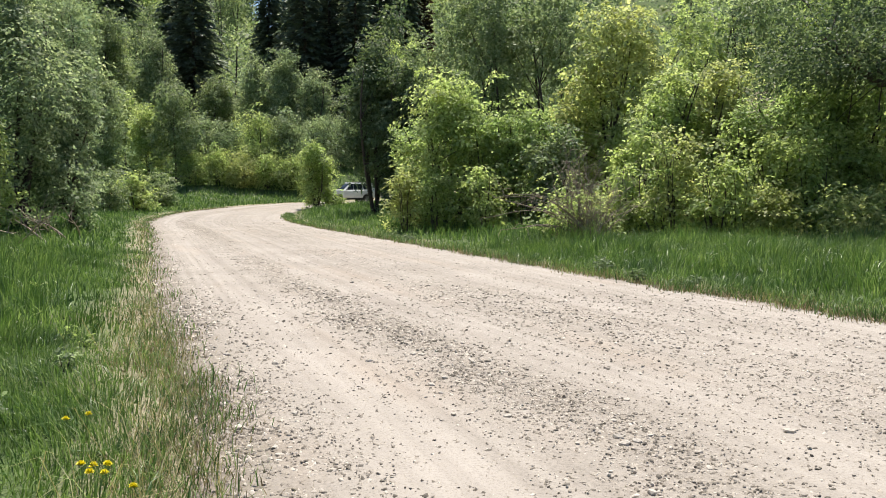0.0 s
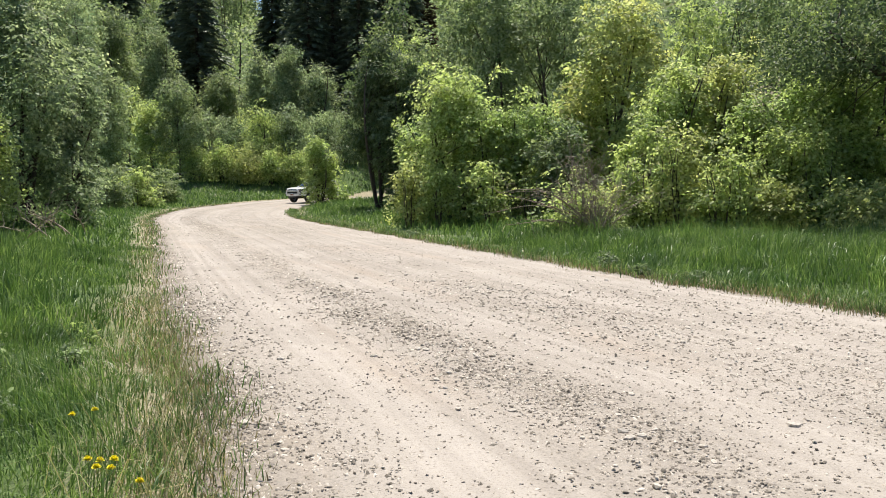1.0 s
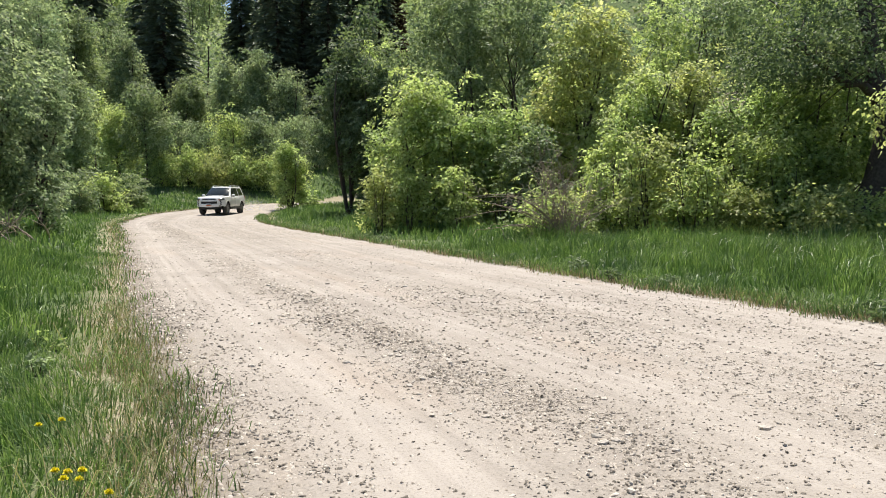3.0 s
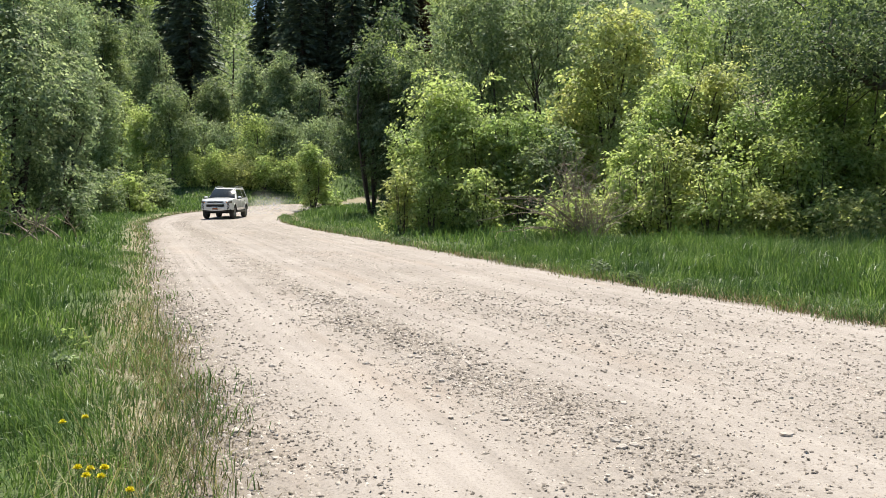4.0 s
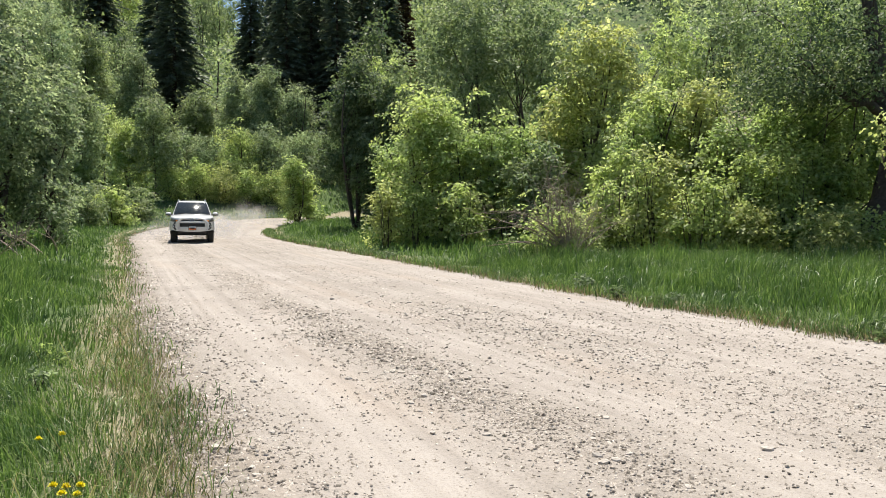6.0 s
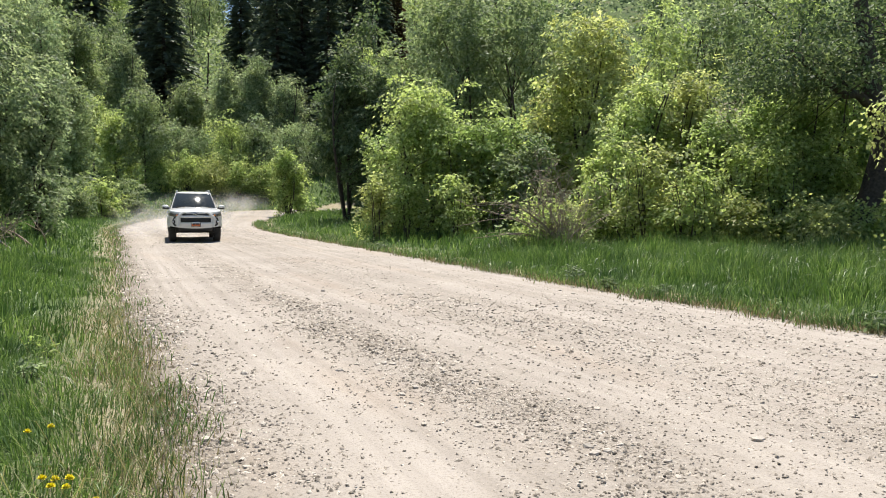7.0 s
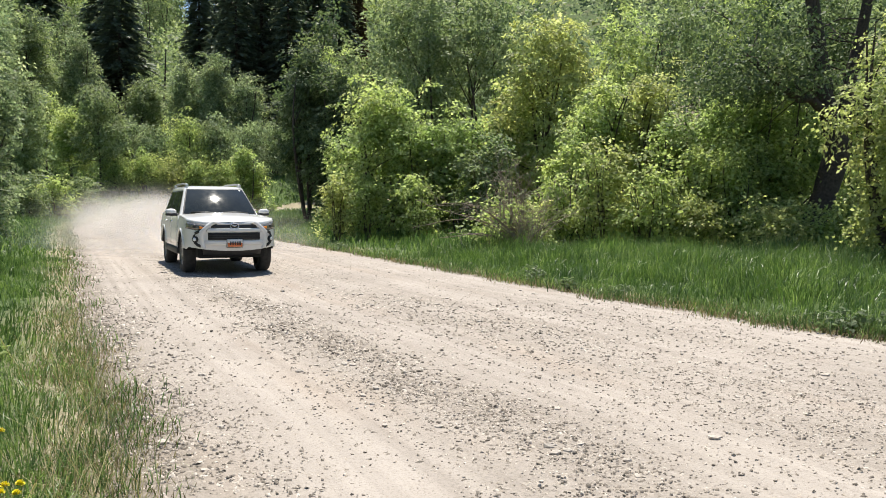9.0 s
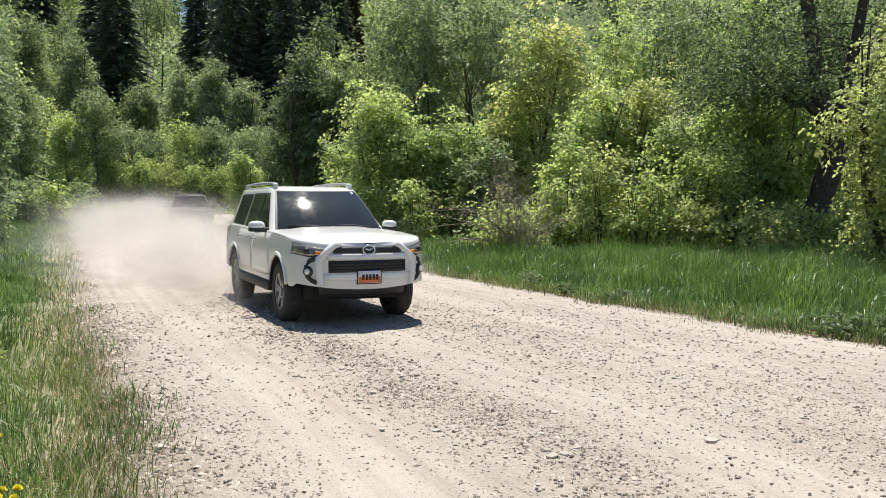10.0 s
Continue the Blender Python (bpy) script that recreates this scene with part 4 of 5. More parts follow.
def stones(rng, pos, size, fine=True):
    """Angular chips half sunk in the road: skewed blocks close by, plain wedges further off."""
    n = len(pos)
    rim = np.array([[1, 0.15, -0.2], [0.1, 1, -0.2], [-1, -0.1, -0.2], [-0.15, -1, -0.2]], float)
    if fine:
        o = np.vstack([rim, rim * [0.62, 0.62, 0] + [0, 0, 0.7]])
        f0 = np.array([[0, 1, 5], [0, 5, 4], [1, 2, 6], [1, 6, 5], [2, 3, 7], [2, 7, 6], [3, 0, 4], [3, 4, 7], [4, 5, 6], [4, 6, 7]])
    else:
        o = np.vstack([rim, [[0.2, 0.1, 0.7]]])
        f0 = np.array([[0, 1, 4], [1, 2, 4], [2, 3, 4], [3, 0, 4]])
    k = len(o)
    v = o[None] * rng.uniform(0.6, 1.2, (n, k, 1)) + rng.normal(0, 0.22, (n, k, 3))
    a = rng.uniform(0, 2 * np.pi, n)
    c, s = np.cos(a)[:, None], np.sin(a)[:, None]
    st = rng.uniform(0.8, 1.7, n)[:, None]
    x, y = v[:, :, 0] * st, v[:, :, 1]
    v = np.stack([x * c - y * s, x * s + y * c, v[:, :, 2] * rng.uniform(0.5, 1.05, n)[:, None]], -1) * size[:, None, None] * 0.5
    v += pos[:, None, :]
    f = (np.arange(n)[:, None, None] * k + f0[None]).reshape(-1, 3)
    return v.reshape(-1, 3), f


def build_gravel():
    rng = np.random.default_rng(11)
    # strips ahead, each fading into the next
    for box, n, lo, hi in [((-2.2, 4.6, 3.4, 7.5), 200000, 0.005, 0.030), ((-4.5, 7.2, 7.5, 13), 150000, 0.009, 0.044), ((-9, 5.5, 13, 22), 95000, 0.014, 0.052), ((-16, 2, 22, 46), 80000, 0.022, 0.062)]:
        y0, y1 = box[2], box[3]
        x, y = rng.uniform(box[0], box[1], n), rng.uniform(y0 - 1.2, y1 + 1.2, n)
        u, s = road_place(x, y)
        fade = smooth01(y0 - 1.2, y0 + 1.2, y) * (1 - smooth01(y1 - 1.2, y1 + 1.2, y))
        k = (u > -0.07) & (u < 1.02) & (rng.uniform(0, 1, n) < fade * (stony(u, s) ** 1.7 * 0.95 + 0.11))
        x, y, u, s = x[k], y[k], u[k], s[k]
        size = lo + (hi - lo) * rng.uniform(0, 1, len(x)) ** 3.4
        size *= 1 + 0.35 * smooth01(0.075, 0.02, u) + 0.12 * smooth01(0.07, 0.02, np.abs(u - 0.265))
        z = road_surface(u, s, y) + size * 0.02
        big = size > (0.015 if y1 < 8 else 0.024 if y1 < 14 else 9)
        pos = np.stack([x, y, z], 1)
        v, f = stones(rng, pos[~big], size[~big], False)
        if big.any():
            v2, f2 = stones(rng, pos[big], size[big], True)
            v, f = np.concatenate([v, v2]), np.concatenate([f, f2 + len(v)])
        tagged(new("gravel", mesh_of("gravel", v, f, M_STONE)), "loose crushed stone scattered between the wheel tracks", "gravel", kind="stuff")


def rock(x, y, size, seed, flat=0.6):
    rng = np.random.default_rng(seed)
    bm = bmesh.new()
    bmesh.ops.create_icosphere(bm, subdivisions=1, radius=size / 2)
    ax = rng.normal(0, 1, (7, 3))
    for v in bm.verts:
        p = np.array(v.co)
        for q in ax:
            q = q / np.linalg.norm(q)
            d = p @ q - size * 0.36
            if d > 0:
                p = p - q * d
        v.co = p * np.array([1.25, 0.9, flat])
    u, s = road_place(np.array([x]), np.array([y]))
    z = float(road_surface(u, s, np.array([y]))[0]) if -0.05 < u[0] < 1.05 else float(ground_level(np.array([x]), np.array([y]))[0])
    me = bpy.data.meshes.new("rock")
    bm.to_mesh(me)
    bm.free()
    me.materials.append(M_STONE)
    ob = new("rock", me)
    ob.matrix_world = pose(x, y, z + size * 0.12 * flat, rng.uniform(-12, 12), rng.uniform(-12, 12), rng.uniform(0, 360))
    tagged(ob, "angular grey stone lying on the gravel road", "rock", "larger stones on the road")


def build_fringe():
    # matted dead stalks and short tufts that overhang the gravel's edges
    rng = np.random.default_rng(23)
    for edge, other, n, name, mat, lo, hi, mid, lab in [
        (EDGE_R, EDGE_L, 14000, "thatch", M_THATCH, 0.04, 0.15, 0.10, "matted brown dead grass along the road's edge"),
        (EDGE_R, EDGE_L, 14000, "edge_grass", M_GRASS, 0.10, 0.30, 0.18, "short green tufts overhanging the gravel"),
        (EDGE_L, EDGE_R, 7000, "thatch", M_THATCH, 0.03, 0.09, 0.22, "matted brown dead grass along the road's edge"),
        (EDGE_L, EDGE_R, 4000, "edge_grass", M_GRASS, 0.06, 0.22, 0.25, "short green tufts overhanging the gravel"),
    ]:
        i = (150 + (rng.uniform(0, 1, n) ** 1.5) * 560).astype(int)
        out = unit(edge[i] - other[i])
        s = ALONG[i] + rng.uniform(-0.2, 0.2, n)
        off = rng.normal(mid, 0.16, n) + 0.16 * np.sin(s * 1.9) + 0.10 * np.sin(s * 5.3 + 1)
        p = edge[i] + out * off[:, None] + rng.normal(0, 0.12, (n, 2))
        z = ground_level(p[:, 0], p[:, 1])
        z = np.maximum(z, road_level(p[:, 1]) - 0.03)
        far = 1 + p[:, 1] / 16
        me = blades(name, np.column_stack([p, z]), rng.uniform(lo, hi, n), rng.uniform(0.004, 0.008, n) * far, np.abs(rng.normal(0.7, 0.5, n)), mat, rng)
        tagged(new(name, me), lab, "grass", kind="stuff")


build_grass()
build_fringe()
build_straw()
build_gravel()
for _i, (_x, _y, _sz) in enumerate([(2.29, 5.37, 0.085), (2.745, 14.16, 0.12), (1.12, 5.2, 0.075), (1.22, 5.12, 0.06)]):
    rock(_x, _y, _sz, 40 + _i)
_r = np.random.default_rng(77)
_k = 0
while _k < 130:
    _x, _y = _r.uniform(-3, 6), _r.uniform(3.2, 15)
    _u, _s2 = road_place(np.array([_x]), np.array([_y]))
    if 0.0 < _u[0] < 1 and _r.uniform() < stony(_u, _s2)[0] ** 2:
        rock(_x, _y, _r.uniform(0.03, 0.062) * (1 + _y / 25), 800 + _k)
        _k += 1


def dandelion(x, y, h, seed):
    rng = np.random.default_rng(seed)
    z = float(ground_level(np.array([x]), np.array([y]))[0])
    top = tagged(new("dandelion"), "yellow dandelion in bloom among the grass", "flower", "dandelions on the bank")
    top.matrix_world = pose(x, y, z)
    tip = np.array([rng.normal(0, 0.02), rng.normal(0, 0.02), h])
    tub = Tubes()
    tub.add(bent((0, 0, 0), tip, rng, 6, 0, 0.03), np.full(6, 0.0025), 5)
    part_mesh("stem", tub.mesh("stem", M_STEM), top)
    n = 90
    a, e = rng.uniform(0, 6.28, n), rng.uniform(0.05, 1.3, n)
    al = np.stack([np.cos(a) * np.cos(e), np.sin(a) * np.cos(e), np.sin(e)], 1)
    L = np.full(n, 0.028)
    v, f = leaves(np.repeat(tip[None], n, 0), al, rng.normal(0, 0.2, (n, 3)) + [0, 0, 1], L, L * 0.4)
    part_mesh("flower_head", mesh_of("flower_head", v, f, M_PETAL), top, "round bright yellow flower head")


M_PETAL = plain("yellow_petal", (0.86, 0.74, 0.02), 0.6, vary=0.1, scale=80)
M_STEM = plain("flower_stem", (0.16, 0.22, 0.06), 0.6)
for _i, (_x, _y, _h) in enumerate([(-1.92, 4.28, 0.20), (-1.88, 4.30, 0.18), (-1.83, 4.27, 0.17), (-1.785, 4.27, 0.20), (-1.80, 4.22, 0.17), (-1.57, 4.07, 0.15), (-2.35, 5.2, 0.18), (-2.31, 5.22, 0.19)]):
    dandelion(_x, _y, _h - 0.04, 20 + _i)


def build_weeds():
    rng = np.random.default_rng(19)
    k = 0
    while k < 12:
        y = rng.uniform(3.6, 15)
        x = rng.uniform(-1.5 - 0.34 * y - 2.2, -0.9 - 0.30 * y)
        u, s = road_place(np.array([x]), np.array([y]))
        if u[0] > -0.07:
            continue
        at = (x, y, float(ground_level(np.array([x]), np.array([y]))[0]))
        broadleaf("weed", at, rng.uniform(0.15, 0.24), rng.uniform(0.10, 0.16), 0.02, 20, 8, 0.04, ("bright", "mid", "grey")[k % 3], "low broad-leaved weed among the bank's grass", trunk=0.006, stems=3, seed=1200 + k, group="weeds on the bank", lobes=5, spread=0.05, category="weed", twigs=2)
        k += 1
    # leafy weeds along the thicket side's verge
    src = broadleaf("weed", (0, 0, 0), 0.34, 0.26, 0.02, 46, 10, 0.055, "deep", "low broad-leaved weed at the verge's edge", trunk=0.006, stems=4, seed=1300, group="weeds on the verge", lobes=6, spread=0.06, category="weed", twigs=2)
    for q in range(18):
        i = int(rng.uniform(0, 1) ** 1.3 * 260) + 300
        out = unit(EDGE_R[i] - EDGE_L[i])
        x, y = EDGE_R[i] + out * rng.uniform(0.1, 0.75)
        m = pose(x, y, float(ground_level(np.array([x]), np.array([y]))[0]) - 0.02, 0, 0, rng.uniform(0, 360))
        ob = src if q == 0 else copy_thing(src, m)
        if q == 0:
            src.matrix_world = m
        g = rng.uniform(0.7, 1.4)
        ob.scale = (g, g, g * rng.uniform(0.55, 0.9))


build_weeds()

# ---- vehicles ----


def paint(name, col, rough=0.22):
    m = Mat(name)
    f = m.noise(m.coords(), 3.0, 5.0)
    dusty = m.ramp(f, (0.35, tuple(v * 0.94 for v in col)), (0.65, col))
    m.color(dusty).set(Roughness=rough)
    m.b.inputs["Coat Weight"].default_value = 0.5
    m.b.inputs["Coat Roughness"].default_value = 0.08
    return m.m


def window_glass():
    m = Mat("tinted_glass")
    f = m.noise(m.coords(), 6.0, 5.0)
    m.color(m.ramp(m.noise(m.coords(), 1.6, 5.0), (0.3, (0.010, 0.013, 0.013)), (0.7, (0.026, 0.031, 0.028)))).set(IOR=1.5)
    m.b.inputs["Specular IOR Level"].default_value = 0.5
    m.link(m.ramp(f, (0.3, (0.05, 0.05, 0.05)), (0.75, (0.12, 0.12, 0.12))), m.b.inputs["Roughness"])
    return m.m


M_WHITE = paint("white_paint", (0.70, 0.69, 0.67))
M_DARKPAINT = plain("dusty_black_paint", (0.035, 0.034, 0.034), 0.6, vary=0.3, scale=4.0, **{"Specular IOR Level": 0.08})
M_GLASS = window_glass()
M_GLASS_DUSTY = plain("dusty_glass", (0.010, 0.010, 0.011), 0.7, vary=0.4, scale=5.0, **{"Specular IOR Level": 0.02})
M_BLACK = plain("black_plastic", (0.018, 0.018, 0.019), 0.55, vary=0.25, scale=30.0)
M_UNDER = plain("underbody_black", (0.012, 0.012, 0.012), 0.9)
M_TYRE = plain("tyre_rubber", (0.035, 0.033, 0.031), 0.85, vary=0.4, scale=12.0, bump=0.004)
M_ALLOY = plain("alloy", (0.28, 0.28, 0.285), 0.4, 0.8, vary=0.1)
M_CHROME = plain("chrome", (0.75, 0.75, 0.76), 0.12, 1.0, vary=0.03)
M_LAMP = plain("lamp_lens", (0.24, 0.225, 0.20), 0.14, 0.6, vary=0.7, scale=14.0)
M_AMBER = plain("amber_lens", (0.75, 0.25, 0.04), 0.15, vary=0.1)
M_TAIL = plain("tail_lens", (0.30, 0.02, 0.02), 0.15)
M_CLEAR = plain("fog_lens", (0.75, 0.76, 0.74), 0.1, 0.3)
M_PLATE = plain("plate_white", (0.75, 0.72, 0.68), 0.4, vary=0.05)
M_PLATE_RED = plain("plate_orange", (0.62, 0.16, 0.05), 0.4, vary=0.15, scale=40)
M_GREYRAIL = plain("grey_rail", (0.30, 0.30, 0.30), 0.5)

AXLE_X, WHEEL_R, ARCH_R, AXLE_Z = 1.395, 0.395, 0.475, 0.395
HALF_W = 0.955


def nose_x(y):
    return 1.84 + 0.56 * max(0.0, 1 - (abs(y) / HALF_W) ** 3.0) ** 0.42


def tail_x(y):
    return -2.02 - 0.34 * max(0.0, 1 - (abs(y) / HALF_W) ** 3.4) ** 0.42


def half_outline():
    """The plan of the lower body, from the nose's middle round the left side to the tail's middle: x, y, nx, ny."""
    pts = [(nose_x(y), y) for y in (0.0, 0.15, 0.3, 0.45, 0.58, 0.68, 0.76, 0.83, 0.885, 0.925, 0.948)]
    xs = []
    for c in (AXLE_X, -AXLE_X):
        xs += [c + ARCH_R * k for k in (1.001, 0.999, 0.96, 0.86, 0.7, 0.5, 0.25, 0, -0.25, -0.5, -0.7, -0.86, -0.96, -0.999, -1.001)]
    xs += [0.9, 0.6, 0.3, 0.0, -0.3, -0.6]
    pts += [(x, HALF_W) for x in sorted((x for x in xs if x < 1.84), reverse=True)]
    pts += [(tail_x(y), y) for y in (0.948, 0.92, 0.86, 0.78, 0.66, 0.5, 0.3, 0.15, 0.0)]
    p = np.array(pts)
    t = np.gradient(p, axis=0)
    n = np.stack([-t[:, 1], t[:, 0]], 1)
    n = -n / (np.linalg.norm(n, axis=1)[:, None] + 1e-9)
    n[0], n[-1] = (1, 0), (-1, 0)
    flip = (n * (p - [0.0, 0])).sum(1) < 0
    n[flip] *= -1
    return np.concatenate([p, n], 1)


OUTLINE = half_outline()


def inset(z, front):
    """How far the side lies inside the plan at a height; front: 0 at the sides, 1 at the nose."""
    low = 0.07 * max(0.0, (0.56 - z) / 0.2) ** 1.3
    high = (0.055 + 0.03 * front) * max(0.0, (z - 0.86) / 0.3) ** 1.4
    waist = 0.012 * math.exp(-((z - 0.70) / 0.07) ** 2)
    return low + high + waist * (1 - front)


def low_edge(x, y):
    if abs(y) > 0.9:
        for c in (AXLE_X, -AXLE_X):
            if abs(x - c) < ARCH_R:
                return AXLE_Z + math.sqrt(ARCH_R ** 2 - (x - c) ** 2)
        return 0.50 if x < 0.95 else 0.52
    return 0.485 + 0.09 * (abs(y) / 0.95) ** 2 if x > 0 else 0.5


def top_edge(x):
    return float(np.interp(x, [-2.4, -2.0, 0.9, 1.4, 2.0, 2.25, 2.34, 2.42], [1.14, 1.19, 1.165, 1.15, 1.115, 1.08, 1.06, 1.04]))


def skin(px, py, nx, ny, z, off=0.0):
    f = max(0.0, nx) if px > 0 else 0.0
    k = off - inset(z, f)
    return (px + nx * k, py + ny * k, z)


def plan_at(y):
    """The nose's plan point and normal at a sideways place."""
    x = nose_x(y)
    e = 0.004
    dx = (nose_x(abs(y) + e) - nose_x(max(0, abs(y) - e))) / (2 * e if abs(y) > e else e)
    n = np.array([1.0, -dx * (1 if y >= 0 else -1)])
    n = n / np.linalg.norm(n)
    return x, y, n[0], n[1]


def nose_patch(y0, y1, zlo, zhi, off, depth=0.03, cols=10, rows=3):
    """A panel that follows the nose; zlo and zhi are functions of y; it has a rim."""
    bm = bmesh.new()
    g = []
    for i in range(cols + 1):
        y = y0 + (y1 - y0) * i / cols
        pl = plan_at(y)
        a, b = zlo(y), zhi(y)
        g.append([bm.verts.new(skin(*pl, a + (b - a) * j / rows, off)) for j in range(rows + 1)])
    for i in range(cols):
        for j in range(rows):
            bm.faces.new((g[i][j], g[i + 1][j], g[i + 1][j + 1], g[i][j + 1]))
    r = bmesh.ops.extrude_face_region(bm, geom=list(bm.faces))
    bmesh.ops.translate(bm, verts=[v for v in r["geom"] if isinstance(v, bmesh.types.BMVert)], vec=(-depth, 0, 0))
    return bm


def side_panel(x0, x1, zhi, off, cols=14, rows=6, z0=None, sign=1):
    bm = bmesh.new()
    g = []
    for i in range(cols + 1):
        x = x0 + (x1 - x0) * i / cols
        a = max(low_edge(x, HALF_W) + (0.012 if z0 is None else 0), z0 or 0)
        g.append([bm.verts.new((x, sign * (HALF_W + off - inset(a + (zhi - a) * j / rows, 0)), a + (zhi - a) * j / rows)) for j in range(rows + 1)])
    for i in range(cols):
        for j in range(rows):
            bm.faces.new((g[i][j], g[i + 1][j], g[i + 1][j + 1], g[i][j + 1]))
    r = bmesh.ops.extrude_face_region(bm, geom=list(bm.faces))
    bmesh.ops.translate(bm, verts=[v for v in r["geom"] if isinstance(v, bmesh.types.BMVert)], vec=(0, -0.012 * sign, 0))
    return bm


def box(bm, lo, hi, bevel=0.0):
    r = bmesh.ops.create_cube(bm, size=1.0)
    for v in r["verts"]:
        v.co = [lo[k] + (hi[k] - lo[k]) * (v.co[k] + 0.5) for k in range(3)]
    if bevel:
        es = list({e for v in r["verts"] for e in v.link_edges})
        bmesh.ops.bevel(bm, geom=es, offset=bevel, segments=2, affect="EDGES", profile=0.6)
    return bm


def loft(rows, closed=False, caps=False):
    bm = bmesh.new()
    g = [[bm.verts.new(p) for p in r] for r in rows]
    n = len(g[0])
    for a, b in zip(g, g[1:]):
        for j in range(n if closed else n - 1):
            k = (j + 1) % n
            q = []
            for v in (a[j], a[k], b[k], b[j]):
                if v not in q:
                    q.append(v)
            bm.faces.new(q)
    if caps:
        bm.faces.new(g[0][::-1])
        bm.faces.new(g[-1])
    return bm


def sweep(line, r, sides=8, flat=1.0):
    """A rod along a line of points."""
    line = [Vector(p) for p in line]
    rows = []
    for i, p in enumerate(line):
        t = (line[min(i + 1, len(line) - 1)] - line[max(i - 1, 0)]).normalized()
        a = t.cross(Vector((0, 0, 1)) if abs(t.z) < 0.9 else Vector((1, 0, 0))).normalized()
        b = t.cross(a)
        rows.append([p + (a * math.cos(q) + b * math.sin(q) * flat) * r for q in [2 * math.pi * k / sides for k in range(sides)]])
    return loft(rows, True, True)


def screen_point(f, t, off=0.0):
    """On the windscreen: f from -1 (right) to 1 (left), t from 0 (cowl) to 1 (roof)."""
    b = np.array([1.02 - 0.20 * f * f, 0.855 * f, 1.15])
    a = np.array([0.22 - 0.15 * f * f, 0.655 * f, 1.735])
    p = b + (a - b) * t
    bulge = 0.035 * math.sin(math.pi * t)
    return tuple(p + np.array([0.55, 0.0, 0.8]) * (bulge + off))


def cabin_side(x, t, off=0.0):
    yb, yt = 0.87 + (x - 0.8) * 0.006, 0.665 + (x - 0.1) * 0.008
    return (x, yb + (yt - yb) * t + off, 1.15 + 0.585 * t)


def cabin_outline(t):
    """The cabin's plan at a share of its height, from the front's middle to the rear's."""
    p = [screen_point(f, t) for f in (0, 0.2, 0.4, 0.6, 0.8, 0.92, 1.0)]
    p = [(q[0], q[1], 1.15 + 0.585 * t) for q in p]
    x0 = p[-1][0]
    xr = -2.12 + 0.14 * t
    for k in range(1, 9):
        p.append(cabin_side(x0 + (xr - x0) * k / 8, t))
    ys = p[-1][1]
    xe = -2.31 + 0.20 * t
    for k in range(1, 5):
        a = k / 4 * math.pi / 2
        p.append((xr + (xe - xr) * math.sin(a), ys - 0.14 * (1 - math.cos(a)), 1.15 + 0.585 * t))
    for k in (0.66, 0.33, 0.0):
        p.append((xe - 0.02 * (1 - k), (ys - 0.14) * k, 1.15 + 0.585 * t))
    return p


def mirror_rows(half_rows):
    """Full rows from half rows that begin and end on the middle line."""
    return [r + [(x, -y, z) for x, y, z in r[-2:0:-1]] for r in half_rows]


def wheel(parent, x, y, lab=""):
    w = new("wheel")
    w.parent = parent
    w.location = (x, y, AXLE_Z)
    prof = [(-0.125, 0.24), (-0.132, 0.30), (-0.125, 0.36), (-0.095, 0.388), (-0.05, 0.395), (0.05, 0.395), (0.095, 0.388), (0.125, 0.36), (0.132, 0.30), (0.125, 0.24)]
    seg = 44
    rows = []
    for k in range(seg + 1):
        a = 2 * math.pi * k / seg
        bump = 0.007 if k % 2 else 0.0
        rows.append([((r - (bump if r > 0.38 else 0)) * math.cos(a), py, (r - (bump if r > 0.38 else 0)) * math.sin(a)) for py, r in prof])
    bm = loft(rows)
    bmesh.ops.remove_doubles(bm, verts=bm.verts, dist=1e-5)
    part("tyre", bm, M_TYRE, w)
    sg = 1 if y > 0 else -1
    rows = []
    for k in range(37):
        a = 2 * math.pi * k / 36
        rows.append([(r * math.cos(a), py * sg, r * math.sin(a)) for py, r in [(0.118, 0.243), (0.105, 0.225), (0.02, 0.215), (-0.10, 0.24)]])
    bm = loft(rows)
    for k in range(6):
        for da in (-0.16, 0.16):
            a = 2 * math.pi * k / 6
            c0, c1 = a + da * 1.6, a + da * 0.9
            q = []
            for (r, an, wd) in ((0.05, c0, 0.024), (0.225, c1, 0.02)):
                d = Vector((math.cos(an), 0, math.sin(an)))
                s = Vector((-math.sin(an), 0, math.cos(an)))
                for o in (0.108, 0.07):
                    for e in (-1, 1):
                        q.append(bm.verts.new(d * r + s * wd * e + Vector((0, (o if r > 0.1 else o - 0.02) * sg, 0))))
            for idx in ((0, 1, 5, 4), (2, 3, 7, 6), (0, 2, 6, 4), (1, 3, 7, 5)):
                bm.faces.new([q[i] for i in idx])
    bmesh.ops.create_cone(bm, cap_ends=True, segments=16, radius1=0.07, radius2=0.06, depth=0.05, matrix=Matrix.Translation((0, 0.085 * sg, 0)) @ Matrix.Rotation(math.pi / 2, 4, "X"))
    part("rim", bm, M_ALLOY, w, "silver spoked alloy rim", smooth=False)
    bm = bmesh.new()
    bmesh.ops.create_cone(bm, cap_ends=True, segments=20, radius1=0.17, radius2=0.17, depth=0.03, matrix=Matrix.Translation((0, 0.03 * sg, 0)) @ Matrix.Rotation(math.pi / 2, 4, "X"))
    part("brake_disc", bm, M_UNDER, w)
    return w


